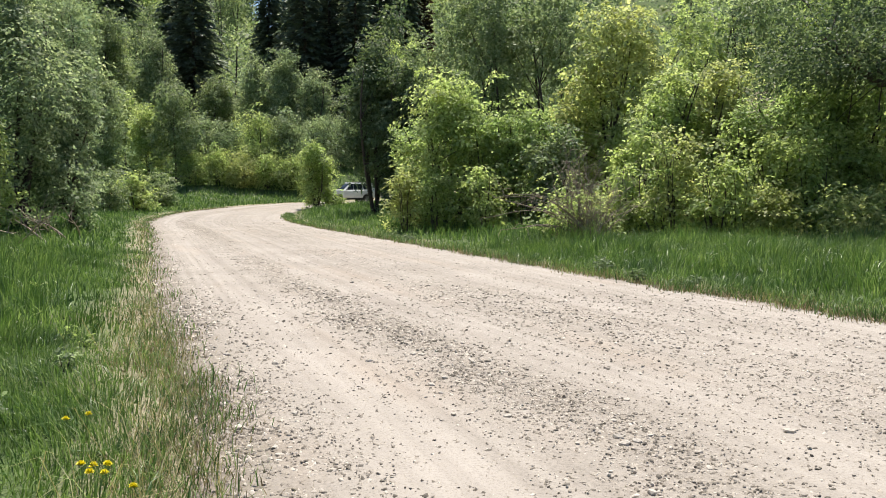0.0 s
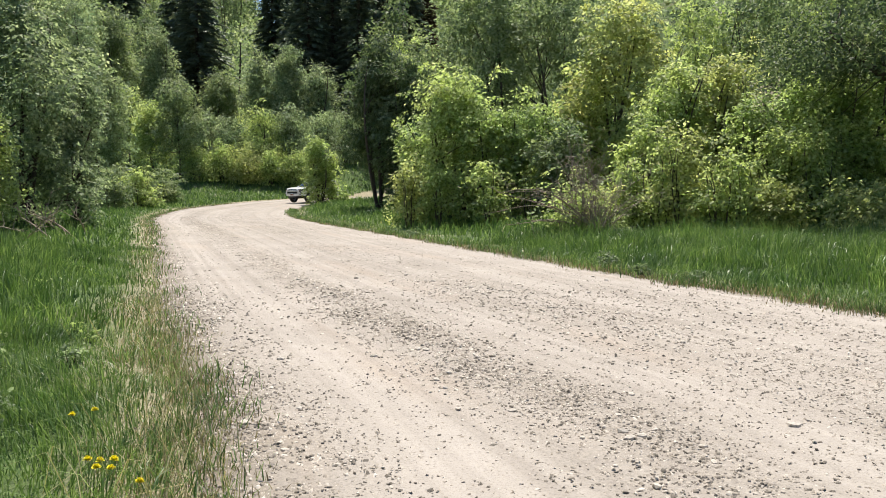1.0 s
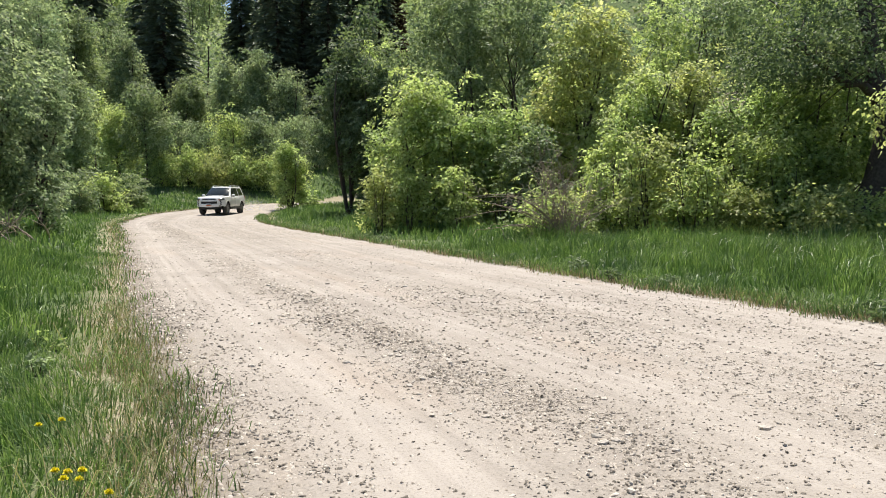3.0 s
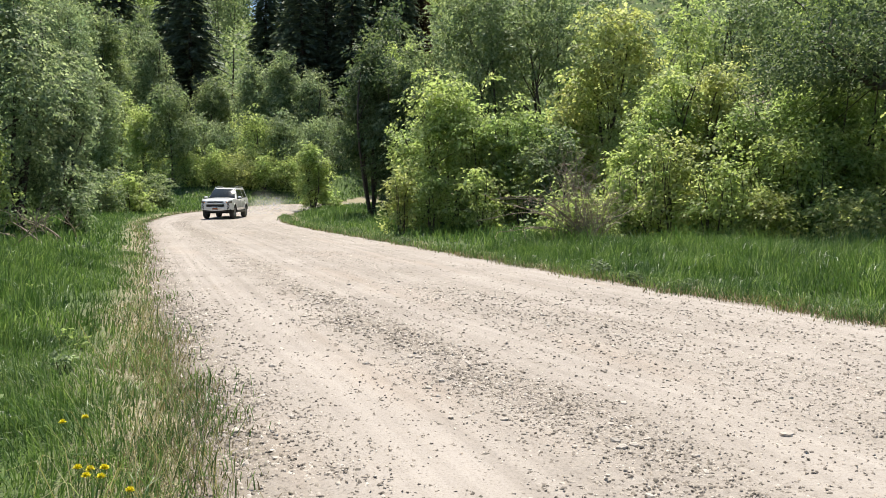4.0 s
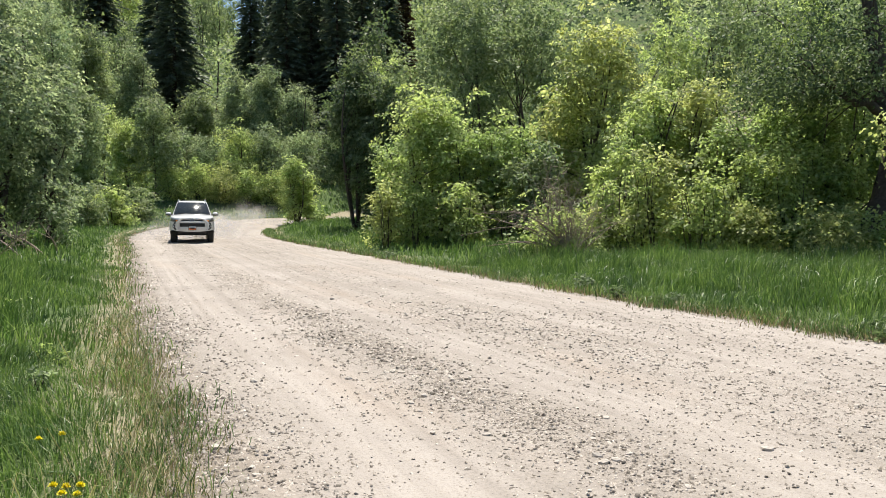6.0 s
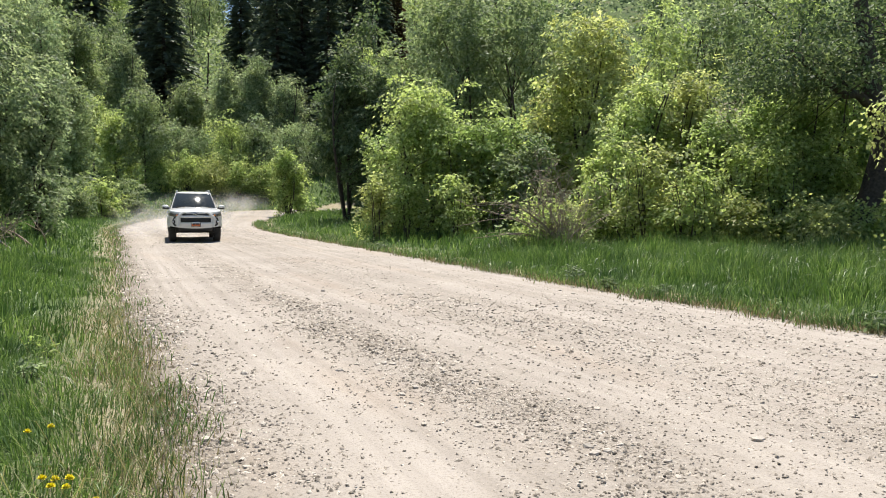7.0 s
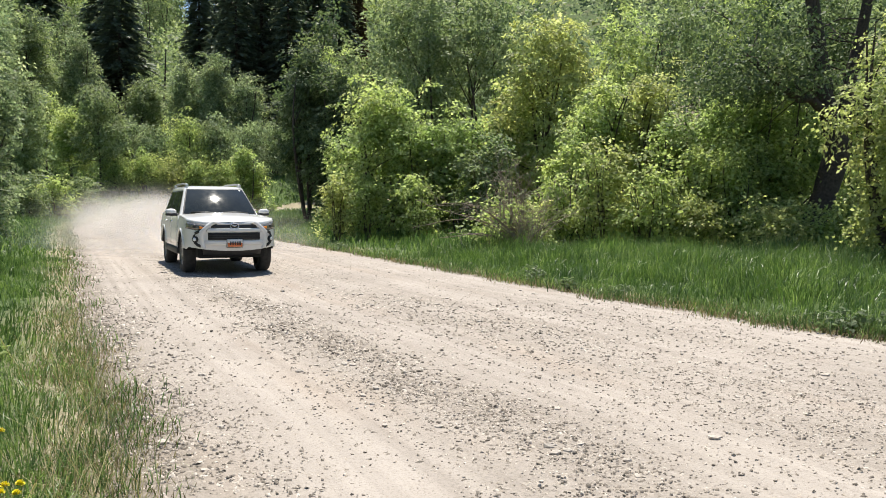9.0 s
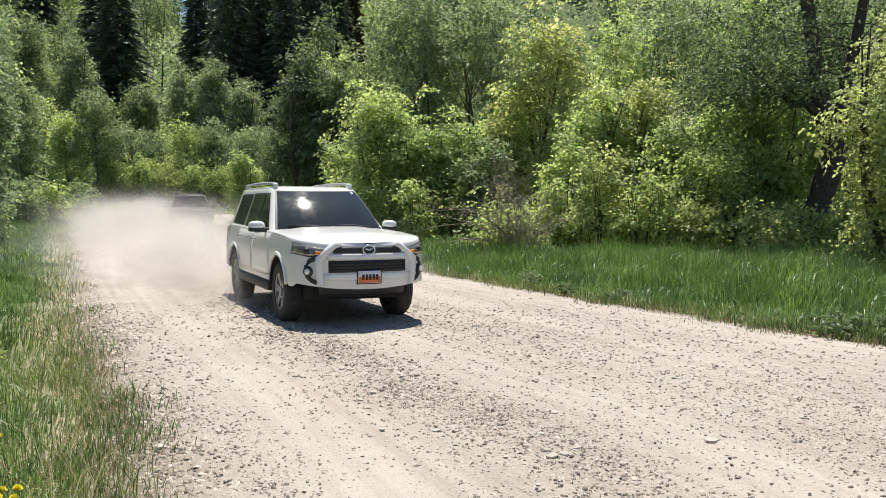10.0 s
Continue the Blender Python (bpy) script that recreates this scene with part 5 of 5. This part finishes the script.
def suv(name, label, body_paint, full=True, rails=True):
    """A tall five-door wagon; +x is ahead, the origin on the ground under its middle."""
    car = tagged(new(name), label, "car")
    # lower shell
    lv = [0, 0.06, 0.16, 0.28, 0.4, 0.52, 0.64, 0.76, 0.86, 0.94, 0.985, 1.0]
    half = []
    for px, py, nx, ny in OUTLINE:
        a, b = low_edge(px, py), top_edge(px)
        col = []
        for k in lv:
            z = a + (b - a) * k
            extra = -0.010 if k == 1.0 else 0.0
            col.append(skin(px, py, nx, ny, z, extra))
        half.append(col)
    full_cols = half + [[(x, -y, z) for x, y, z in c] for c in half[-2:0:-1]]
    bm = loft(full_cols + [full_cols[0]])
    bmesh.ops.remove_doubles(bm, verts=bm.verts, dist=1e-5)
    # bonnet and deck
    across = np.linspace(-1, 1, 13)
    rows = []
    for c in half[1:-1]:
        x, y, z = c[-1]
        crown = 0.045 * smooth01(0.0, 0.25, 2.42 - x)
        rows.append([(x + 0.05 * (1 - q * q) * (x > 2.0) * 0.5, y * q, z + crown * (1 - abs(q) ** 2.4) + 0.012 * smooth01(0.62, 0.5, abs(q)) * (0.9 < x < 2.25)) for q in across])
    deck = loft(rows)
    tmp = bpy.data.meshes.new("tmp")
    deck.to_mesh(tmp)
    deck.free()
    bm.from_mesh(tmp)
    bpy.data.meshes.remove(tmp)
    bmesh.ops.remove_doubles(bm, verts=bm.verts, dist=2e-4)
    part("body", bm, body_paint, car)
    # cabin shell with roof
    levels = [cabin_outline(t) for t in (0, 0.25, 0.5, 0.75, 0.92, 1.0)]
    for s, dz in ((0.955, 0.022), (0.86, 0.04), (0.62, 0.055), (0.3, 0.062), (0.02, 0.065)):
        levels.append([(-0.95 + (x + 0.95) * s, y * s, 1.735 + dz) for x, y, z in cabin_outline(1.0)])
    rows = mirror_rows(levels)
    bm = loft([r + [r[0]] for r in rows])
    bmesh.ops.remove_doubles(bm, verts=bm.verts, dist=1e-4)
    part("roof", bm, body_paint, car)
    # glass
    rows = [[screen_point(f, t, 0.012) for f in np.linspace(-0.93, 0.93, 17)] for t in np.linspace(0.05, 0.93, 9)]
    part("windshield", loft(rows), M_GLASS if full else M_GLASS_DUSTY, car, "dark sloping windshield reflecting the sky")
    rows = [[screen_point(f, t, 0.009) for f in np.linspace(-0.965, 0.965, 17)] for t in np.linspace(0.0, 0.965, 9)]
    part("windshield_seal", loft(rows), M_BLACK, car)
    for sg in (1, -1):
        for nm, c in (("front_window", [(0.60, 0.07), (-0.10, 0.07), (-0.10, 0.88), (0.08, 0.88)]), ("rear_window", [(-0.17, 0.07), (-0.98, 0.07), (-0.94, 0.88), (-0.17, 0.88)]), ("quarter_window", [(-1.12, 0.10), (-1.92, 0.14), (-1.84, 0.86), (-1.06, 0.86)])):
            for pname, grow, off, mat in (("window_frame", 0.025, 0.006, M_BLACK), (nm, 0.0, 0.010, M_GLASS)):
                g = []
                cx, ct = sum(q[0] for q in c) / 4, sum(q[1] for q in c) / 4
                cc = [(x + (grow if x > cx else -grow), t + (grow * 1.4 if t > ct else -grow * 1.4)) for x, t in c]
                for i in range(5):
                    s = i / 4
                    a = (cc[0][0] + (cc[1][0] - cc[0][0]) * s, cc[0][1] + (cc[1][1] - cc[0][1]) * s)
                    b = (cc[3][0] + (cc[2][0] - cc[3][0]) * s, cc[3][1] + (cc[2][1] - cc[3][1]) * s)
                    row = []
                    for k in range(5):
                        x, t = a[0] + (b[0] - a[0]) * k / 4, a[1] + (b[1] - a[1]) * k / 4
                        p = cabin_side(x, t, off)
                        row.append((p[0], p[1] * sg, p[2]))
                    g.append(row)
                part(pname, loft(g), mat, car)
        # doors
        for x0, x1 in ((0.93, -0.125), (-0.14, -1.10)):
            d = part("door", side_panel(x0, x1, 1.135, 0.006, sign=sg, z0=0.56), body_paint, car)
            hx = x1 + 0.17
            bm = sweep([(hx, sg * (HALF_W + 0.0), 1.02), (hx + 0.03, sg * (HALF_W + 0.028), 1.025), (hx + 0.15, sg * (HALF_W + 0.028), 1.03), (hx + 0.18, sg * (HALF_W + 0.0), 1.03)], 0.016)
            part("door_handle", bm, M_CHROME if full else M_BLACK, d)
        # sill and flares
        part("side_step", box(bmesh.new(), (-0.95, sg * 0.80 if sg > 0 else -0.97, 0.36), (0.95, sg * 0.97 if sg > 0 else -0.80, 0.49), 0.03), M_BLACK, car)
        for c in (AXLE_X, -AXLE_X):
            arc = [(c + (ARCH_R + 0.02) * math.cos(a), sg * (HALF_W - 0.008), AXLE_Z + (ARCH_R + 0.02) * math.sin(a)) for a in np.linspace(0.28, math.pi - 0.28, 25)]
            part("wheel_flare", sweep(arc, 0.03, 8), body_paint, car)
        # mirrors
        bm = bmesh.new()
        bmesh.ops.create_uvsphere(bm, u_segments=16, v_segments=10, radius=1.0)
        for v in bm.verts:
            x, y, z = v.co
            v.co = (0.60 + 0.07 * x * (1.0 if x > 0 else 0.35), sg * (1.04 + 0.125 * math.copysign(abs(y) ** 0.8, y)), 1.225 + 0.07 * math.copysign(abs(z) ** 0.85, z))
        mi = part("side_mirror", bm, body_paint, car)
        part("mirror_shell", box(bmesh.new(), (0.555, sg * 1.04 - 0.118, 1.145), (0.668, sg * 1.04 + 0.118, 1.205), 0.028), M_BLACK, mi)
        part("mirror_base", sweep([(0.62, sg * 0.86, 1.17), (0.61, sg * 0.96, 1.17), (0.60, sg * 1.06, 1.165)], 0.035), M_BLACK, mi)
        # roof rail
        if rails:
            line = [(0.02, sg * 0.60, 1.775), (-0.06, sg * 0.60, 1.825), (-0.5, sg * 0.605, 1.835), (-1.2, sg * 0.605, 1.83), (-1.78, sg * 0.595, 1.82), (-1.9, sg * 0.59, 1.765)]
            rl = part("roof_rail", sweep(line, 0.02), M_GREYRAIL, car)
            for xx in (-0.02, -1.84):
                part("rail_foot", box(bmesh.new(), (xx - 0.10, sg * 0.60 - 0.03, 1.75), (xx + 0.08, sg * 0.60 + 0.03, 1.83), 0.02), body_paint, rl)
    # rear glass and lamps
    rows = []
    for t in np.linspace(0.12, 0.85, 4):
        rows.append([(-2.345 + 0.20 * t, y * (0.64 - 0.1 * t), 1.15 + 0.585 * t) for y in np.linspace(-1, 1, 7)])
    part("rear_glass", loft(rows), M_GLASS, car)
    for sg in (1, -1):
        part("tail_lamp", box(bmesh.new(), (-2.33, sg * 0.80 - 0.09, 0.92), (-2.12, sg * 0.80 + 0.09, 1.14), 0.03), M_TAIL, car)
    # underside
    part("underbody", box(bmesh.new(), (-2.15, -0.70, 0.33), (2.12, 0.70, 0.62), 0.05), M_UNDER, car)
    part("valance", nose_patch(-0.66, 0.66, lambda y: 0.37 + 0.05 * abs(y), lambda y: 0.52 + 0.05 * y * y, -0.12, 0.06), M_BLACK, car)
    for c in (AXLE_X, -AXLE_X):
        part("axle", sweep([(c, -0.72, AXLE_Z), (c, 0.72, AXLE_Z)], 0.06), M_UNDER, car)
        for sg in (1, -1):
            rows = []
            for a in np.linspace(0.2, math.pi - 0.2, 17):
                rows.append([(c + 0.465 * math.cos(a), sg * y, AXLE_Z + 0.465 * math.sin(a)) for y in (0.94, 0.60)])
            part("wheel_well", loft(rows), M_UNDER, car)
    # face
    if full:
        part("upper_grille", nose_patch(-0.47, 0.47, lambda y: 0.935, lambda y: 1.012 - 0.25 * max(0, abs(y) - 0.36), 0.012, 0.03), M_BLACK, car)
        lower = part("lower_grille", nose_patch(-0.53, 0.53, lambda y: 0.70, lambda y: 0.845, 0.012, 0.03), M_BLACK, car, "black honeycomb lower grille")
        for z in (0.735, 0.772, 0.81):
            part("grille_slat", nose_patch(-0.52, 0.52, lambda y: z - 0.006, lambda y: z + 0.006, 0.022, 0.02, rows=1), M_UNDER, lower)
        part("grille_bar", nose_patch(-0.56, 0.56, lambda y: 0.862, lambda y: 0.925, 0.03, 0.04), body_paint, car)
        part("bumper_lip", nose_patch(-0.60, 0.60, lambda y: 0.60, lambda y: 0.685, 0.022, 0.04), body_paint, car)
        for sg in (1, -1):
            # raised bars from the bonnet's edge out and down round the grille
            path = [(0.40, 1.045), (0.47, 1.02), (0.58, 0.93), (0.65, 0.86), (0.655, 0.75), (0.635, 0.62), (0.62, 0.55)]
            rows = []
            for y, z in path:
                pl = plan_at(sg * y)
                rows.append([skin(*plan_at(sg * (y + dy)), z + dz, o) for dy, dz, o in ((-0.055, -0.02, -0.01), (-0.035, -0.012, 0.045), (0.03, 0.012, 0.042), (0.06, 0.02, -0.01))])
            part("nose_bar", loft(rows), body_paint, car)
            hl = part("headlight", nose_patch(sg * 0.53, sg * 0.925, lambda y: 0.925 - 0.10 * min(0.2, abs(y) - 0.53) + 0.22 * max(0, abs(y) - 0.76), lambda y: 0.975 + 0.19 * (abs(y) - 0.53), 0.014, 0.03), M_LAMP, car, "wide clear headlight with an amber corner")
            part("lamp_trim", nose_patch(sg * 0.515, sg * 0.932, lambda y: 0.910 - 0.10 * min(0.2, abs(y) - 0.53) + 0.22 * max(0, abs(y) - 0.76), lambda y: 0.988 + 0.19 * (abs(y) - 0.53), 0.006, 0.02), M_BLACK, hl)
            part("indicator", nose_patch(sg * 0.60, sg * 0.69, lambda y: 0.918, lambda y: 0.948 + 0.2 * (abs(y) - 0.58), 0.022, 0.02, cols=5), M_AMBER, hl)
            bm = bmesh.new()
            pl = plan_at(sg * 0.79)
            bmesh.ops.create_uvsphere(bm, u_segments=14, v_segments=8, radius=0.042, matrix=Matrix.Translation(skin(*pl, 0.965, 0.005)))
            part("projector", bm, M_BLACK, hl)
            hook = []
            for y, z in ((0.665, 0.862), (0.72, 0.86), (0.765, 0.835), (0.79, 0.78), (0.795, 0.71), (0.775, 0.65), (0.73, 0.605), (0.67, 0.58)):
                hook.append(skin(*plan_at(sg * y), z, 0.0))
            bz = part("fog_bezel", sweep(hook, 0.03, 10), M_BLACK, car, "black C-shaped fog lamp surround")
            pl = plan_at(sg * 0.77)
            ang = math.atan2(pl[3], pl[2])
            bm = bmesh.new()
            bmesh.ops.create_cone(bm, cap_ends=True, segments=20, radius1=0.066, radius2=0.055, depth=0.05, matrix=Matrix.Translation(skin(*pl, 0.715, 0.02)) @ Matrix.Rotation(ang, 4, "Z") @ Matrix.Rotation(math.pi / 2, 4, "Y"))
            part("fog_ring", bm, M_BLACK, bz)
            bm = bmesh.new()
            bmesh.ops.create_uvsphere(bm, u_segments=14, v_segments=8, radius=0.04, matrix=Matrix.Translation(skin(*pl, 0.715, 0.035)))
            part("fog_lens", bm, M_CLEAR, bz, "round clear fog lamp")
        # badge: a plain chrome oval ring with a bar
        bm = bmesh.new()
        x0 = nose_x(0) + 0.03 - inset(0.975, 1)
        ring = [(x0, 0.082 * math.cos(a), 0.972 + 0.056 * math.sin(a)) for a in np.linspace(0, 2 * math.pi, 29)]
        part("badge", sweep(ring, 0.011), M_CHROME, car, "plain oval chrome badge")
        part("badge_bar", sweep([(x0, -0.045, 0.985), (x0 + 0.008, 0, 0.972), (x0, 0.045, 0.985)], 0.012), M_CHROME, car)
        plate = part("licence_plate", nose_patch(-0.155, 0.155, lambda y: 0.565, lambda y: 0.715, 0.040, 0.02, cols=4), M_PLATE, car, "licence plate with an orange lower half and dark bars")
        part("plate_band", nose_patch(-0.15, 0.15, lambda y: 0.57, lambda y: 0.645, 0.044, 0.01, cols=4), M_PLATE_RED, plate)
        for k in range(5):
            y = -0.105 + k * 0.048
            part("plate_bar", nose_patch(y, y + 0.03, lambda q: 0.605, lambda q: 0.672, 0.048, 0.008, cols=1, rows=1), M_BLACK, plate)
        part("plate_frame", nose_patch(-0.168, 0.168, lambda y: 0.552, lambda y: 0.728, 0.034, 0.02, cols=4), M_BLACK, plate)
        # wipers
        for y0, y1 in ((0.62, 0.02), (-0.05, -0.66)):
            a, b = screen_point(y0 / 0.86, 0.05, 0.03), screen_point(y1 / 0.86, 0.08, 0.03)
            part("wiper", sweep([a, tuple((np.array(a) + b) / 2 + [0.0, 0, 0.012]), b], 0.013), M_BLACK, car)
        part("inspection_sticker", loft([[screen_point(f, t, 0.016) for f in (0.80, 0.85)] for t in (0.86, 0.92)]), M_PLATE, car)
    else:
        part("grille", nose_patch(-0.52, 0.52, lambda y: 0.72, lambda y: 0.98, 0.014, 0.03), M_UNDER, car)
        for sg in (1, -1):
            part("headlight", nose_patch(sg * 0.58, sg * 0.88, lambda y: 0.88, lambda y: 1.0, 0.014, 0.03), M_LAMP, car)
        part("bumper", nose_patch(-0.86, 0.86, lambda y: 0.50, lambda y: 0.66, 0.05, 0.08), M_BLACK, car)
        for sg in (1, -1):
            part("fog_lamp", nose_patch(sg * 0.42, sg * 0.74, lambda y: 0.455, lambda y: 0.50, 0.03, 0.03, cols=4), M_CLEAR, car)
    wheels = [wheel(car, x, y) for x in (AXLE_X, -AXLE_X) for y in (0.80, -0.80)]
    return car, wheels


WHITE_CAR, WHITE_WHEELS = suv("white_suv", "white five-door SUV driving on the gravel road", M_WHITE)
DARK_CAR, DARK_WHEELS = suv("dark_suv", "dark SUV following in the dust on the gravel road", M_DARKPAINT, full=False)

WHITE_CAR.scale = (1.045, 0.985, 1.045)
DARK_CAR.scale = (1.10, 1.10, 1.16)

# seconds, middle of the car, heading in degrees from +x
WHITE_ROUTE = [(0.0, -8.6, 75.2, -148), (0.5, -9.9, 71.6, -135), (1.0, -10.96, 67.7, -122), (1.5, -11.8, 65.0, -111), (2.0, -12.5, 62.4, -104), (2.5, -13.05, 59.6, -100), (3.1, -13.35, 56.2, -95), (3.8, -13.35, 52.4, -91), (4.5, -13.0, 48.7, -85), (5.0, -12.4, 45.2, -80), (5.5, -11.55, 41.45, -75.5), (6.2, -10.4, 37.4, -74), (6.8, -9.12, 33.8, -73.5), (7.5, -7.45, 29.3, -72), (8.0, -6.4, 26.6, -71), (8.5, -5.08, 23.1, -69.8), (9.0, -3.76, 19.6, -69.6), (9.5, -2.4, 16.3, -67.6), (10.0, -0.93, 13.05, -69.5)]
DARK_ROUTE = [(0.0, 42.0, 103.5, 197), (4.0, 20.0, 96.0, 201), (6.5, 2.0, 84.8, 209), (7.3, -3.8, 79.0, 216), (8.0, -8.8, 73.2, 222), (8.6, -11.8, 65.0, 243), (9.2, -12.6, 56.0, 262), (9.6, -11.4, 49.6, 276), (10.0, -9.4, 43.5, 284)]


def smooth_route(route, t):
    """Place, heading and way driven at a time, on a smooth line through the rows."""
    r = np.array(route, float)
    i = int(np.clip(np.searchsorted(r[:, 0], t, side="right") - 1, 0, len(r) - 2))
    out = []
    h = r[i + 1, 0] - r[i, 0]
    s = (t - r[i, 0]) / h
    for c in (1, 2, 3):
        def slope(k):
            a, b = max(k - 1, 0), min(k + 1, len(r) - 1)
            return (r[b, c] - r[a, c]) / (r[b, 0] - r[a, 0])
        m0, m1 = slope(i) * h, slope(i + 1) * h
        out.append((2 * s ** 3 - 3 * s ** 2 + 1) * r[i, c] + (s ** 3 - 2 * s ** 2 + s) * m0 + (-2 * s ** 3 + 3 * s ** 2) * r[i + 1, c] + (s ** 3 - s ** 2) * m1)
    return out


def drive(car, wheels, route):
    """Keys the car along its route, and its wheels' turning by the way it has gone."""
    step = 2.0 / FPS
    rows, way, gone, last = [], [], 0.0, None
    for k in range(int(10.0 / step) + 1):
        t = k * step
        x, y, a = smooth_route(route, t)
        u, s = road_place(np.array([x]), np.array([y]))
        z = float(road_level(np.array([y]))[0]) + 0.006
        if last is not None:
            gone += math.hypot(x - last[0], y - last[1])
        last = (x, y)
        if k % 3 == 0 or t > 9.99:
            rows.append((t, pose(x, y, z, 0.25 * math.sin(t * 7), 0.35 * math.sin(t * 5.3), a)))
        way.append((t, gone))
    walk(car, rows)
    for w in wheels:
        at = w.location.copy()
        walk(w, [(t, pose(at.x, at.y, at.z, 0, math.degrees(g / (WHEEL_R * 1.045)), 0)) for t, g in way])

# ---- dust ----
scene.cycles.transparent_max_bounces = 160


def dust_material():
    m = Mat("road_dust")
    f = m.noise(m.coords(), 1.2, 4.0)
    col = m.ramp(f, (0.3, (0.80, 0.755, 0.71)), (0.7, (0.86, 0.815, 0.77)))
    m.color(col).set(Roughness=1.0)
    m.b.inputs["Specular IOR Level"].default_value = 0.0
    tr = m.node("ShaderNodeBsdfTranslucent")
    m.link(col, tr.inputs[0])
    mx = m.node("ShaderNodeMixShader", i_Fac=0.5)
    m.link(m.b.outputs[0], mx.inputs[1])
    m.link(tr.outputs[0], mx.inputs[2])
    veil = m.node("ShaderNodeAttribute", attribute_name="veil")
    k = m.node("ShaderNodeMath", operation="MULTIPLY")
    m.link(veil.outputs["Fac"], k.inputs[0])
    m.link(m.ramp(m.noise(m.coords(), 1.6, 5.0, 0.6), (0.3, (0.5, 0.5, 0.5)), (0.7, (1, 1, 1))), k.inputs[1])
    clear = m.node("ShaderNodeBsdfTransparent")
    mix = m.node("ShaderNodeMixShader")
    m.link(k.outputs[0], mix.inputs[0])
    m.link(clear.outputs[0], mix.inputs[1])
    m.link(mx.outputs[0], mix.inputs[2])
    m.link(mix.outputs[0], m.out.inputs[0])
    return m.m


M_DUST = dust_material()


def dust_mesh(seed, n, sx, sz, thick):
    """A cloud of thin curved veils at all angles, each fading out to its rim; thicker near the ground."""
    rng = np.random.default_rng(seed)
    rings, seg = 4, 18
    V, F, A, base = [], [], [], 0
    ang = np.linspace(0, 2 * np.pi, seg, endpoint=False)
    for q in range(n):
        c = rng.normal(0, 1, 3) * [sx * 0.55, sx * 0.55, sz * 0.35]
        c[2] = abs(c[2]) + 0.25
        r = rng.uniform(0.45, 1.0) * sx * 0.85
        e = unit(rng.normal(0, 1, (2, 3)))
        u = e[0]
        w = unit(np.cross(u, e[1]))
        nn = np.cross(u, w)
        pts, al = [c + nn * 0.25 * r], [1.0]
        for k in range(1, rings + 1):
            g = k / rings
            rr = r * g * (1 + 0.12 * np.sin(3 * ang + q) * g)
            pts += list(c + nn * 0.25 * r * (1 - g * g) + (np.cos(ang) * rr)[:, None] * u + (np.sin(ang) * rr)[:, None] * w)
            al += [float((1 - g * g) ** 2.2)] * seg
        top = thick * rng.uniform(0.6, 1.3)
        V += pts
        A += [a * top for a in al]
        for j in range(seg):
            F.append((base, base + 1 + j, base + 1 + (j + 1) % seg))
        for k in range(rings - 1):
            for j in range(seg):
                p0, p1 = base + 1 + k * seg + j, base + 1 + k * seg + (j + 1) % seg
                F += [(p0, p0 + seg, p1 + seg), (p0, p1 + seg, p1)]
        base += 1 + rings * seg
    V, A = np.array(V), np.array(A)
    A *= smooth01(sz * 2.3, 0.1, V[:, 2]) ** 2.0
    me = mesh_of("dust", V, np.array(F), M_DUST, True)
    at = me.attributes.new("veil", "FLOAT", "POINT")
    at.data.foreach_set("value", A.astype(np.float32))
    return me


DUST_MESHES = [dust_mesh(61 + q, 26, 2.2, 1.3, 0.25) for q in range(3)]
DUST_THIN = [dust_mesh(71 + q, 20, 1.8, 1.0, 0.20) for q in range(2)]
DUST_TIMES = [2.4, 3.3, 4.2, 5.1, 5.8, 6.4, 6.9, 7.4, 7.8, 8.2, 8.6, 9.0, 9.3, 9.5, 9.68, 9.84]
DUST_PUFFS = []
for _q, _t in enumerate(DUST_TIMES):
    _o = new("dust_cloud", DUST_MESHES[_q % 3] if _t > 4.6 else DUST_THIN[_q % 2])
    tagged(_o, "pale tan road dust hanging behind the car", "dust", "dust behind the car", "stuff")
    DUST_PUFFS.append((_o, _t))


LIFT_T, LIFT_Z = [0.2, 0.5, 1.2, 3.0, 5.0, 8.0], [-0.5, -0.3, -0.1, 0.25, 0.6, 0.8]


def raise_dust():
    """Each puff comes up out of the road as the car has passed, drifts aside and climbs a little."""
    for q, (ob, t0) in enumerate(DUST_PUFFS):
        x, y, a = smooth_route(WHITE_ROUTE, t0)
        bx, by = x - 2.0 * math.cos(radians(a)) - 0.05, y - 2.0 * math.sin(radians(a))
        z0 = float(road_level(np.array([by]))[0])
        rows = [(0.0, pose(bx, by, z0 - 6.0, 0, 0, q * 70)), (t0 - 0.3, pose(bx, by, z0 - 6.0, 0, 0, q * 70))]
        for dt in LIFT_T + [10.0 - t0]:
            if t0 + dt <= 10.0 and (not rows or t0 + dt > rows[-1][0] + 0.04):
                rows.append((t0 + dt, pose(bx - 0.10 * dt, by + 0.1 * dt, z0 + float(np.interp(dt, LIFT_T, LIFT_Z)), 0, 0, q * 70 + 4 * dt)))
        rows.sort(key=lambda r: r[0])
        if rows[-1][0] < 10.0:
            rows.append((10.0, rows[-1][1]))
        walk(ob, rows)


def motions():
    drive(WHITE_CAR, WHITE_WHEELS, WHITE_ROUTE)
    drive(DARK_CAR, DARK_WHEELS, DARK_ROUTE)
    raise_dust()


motions()
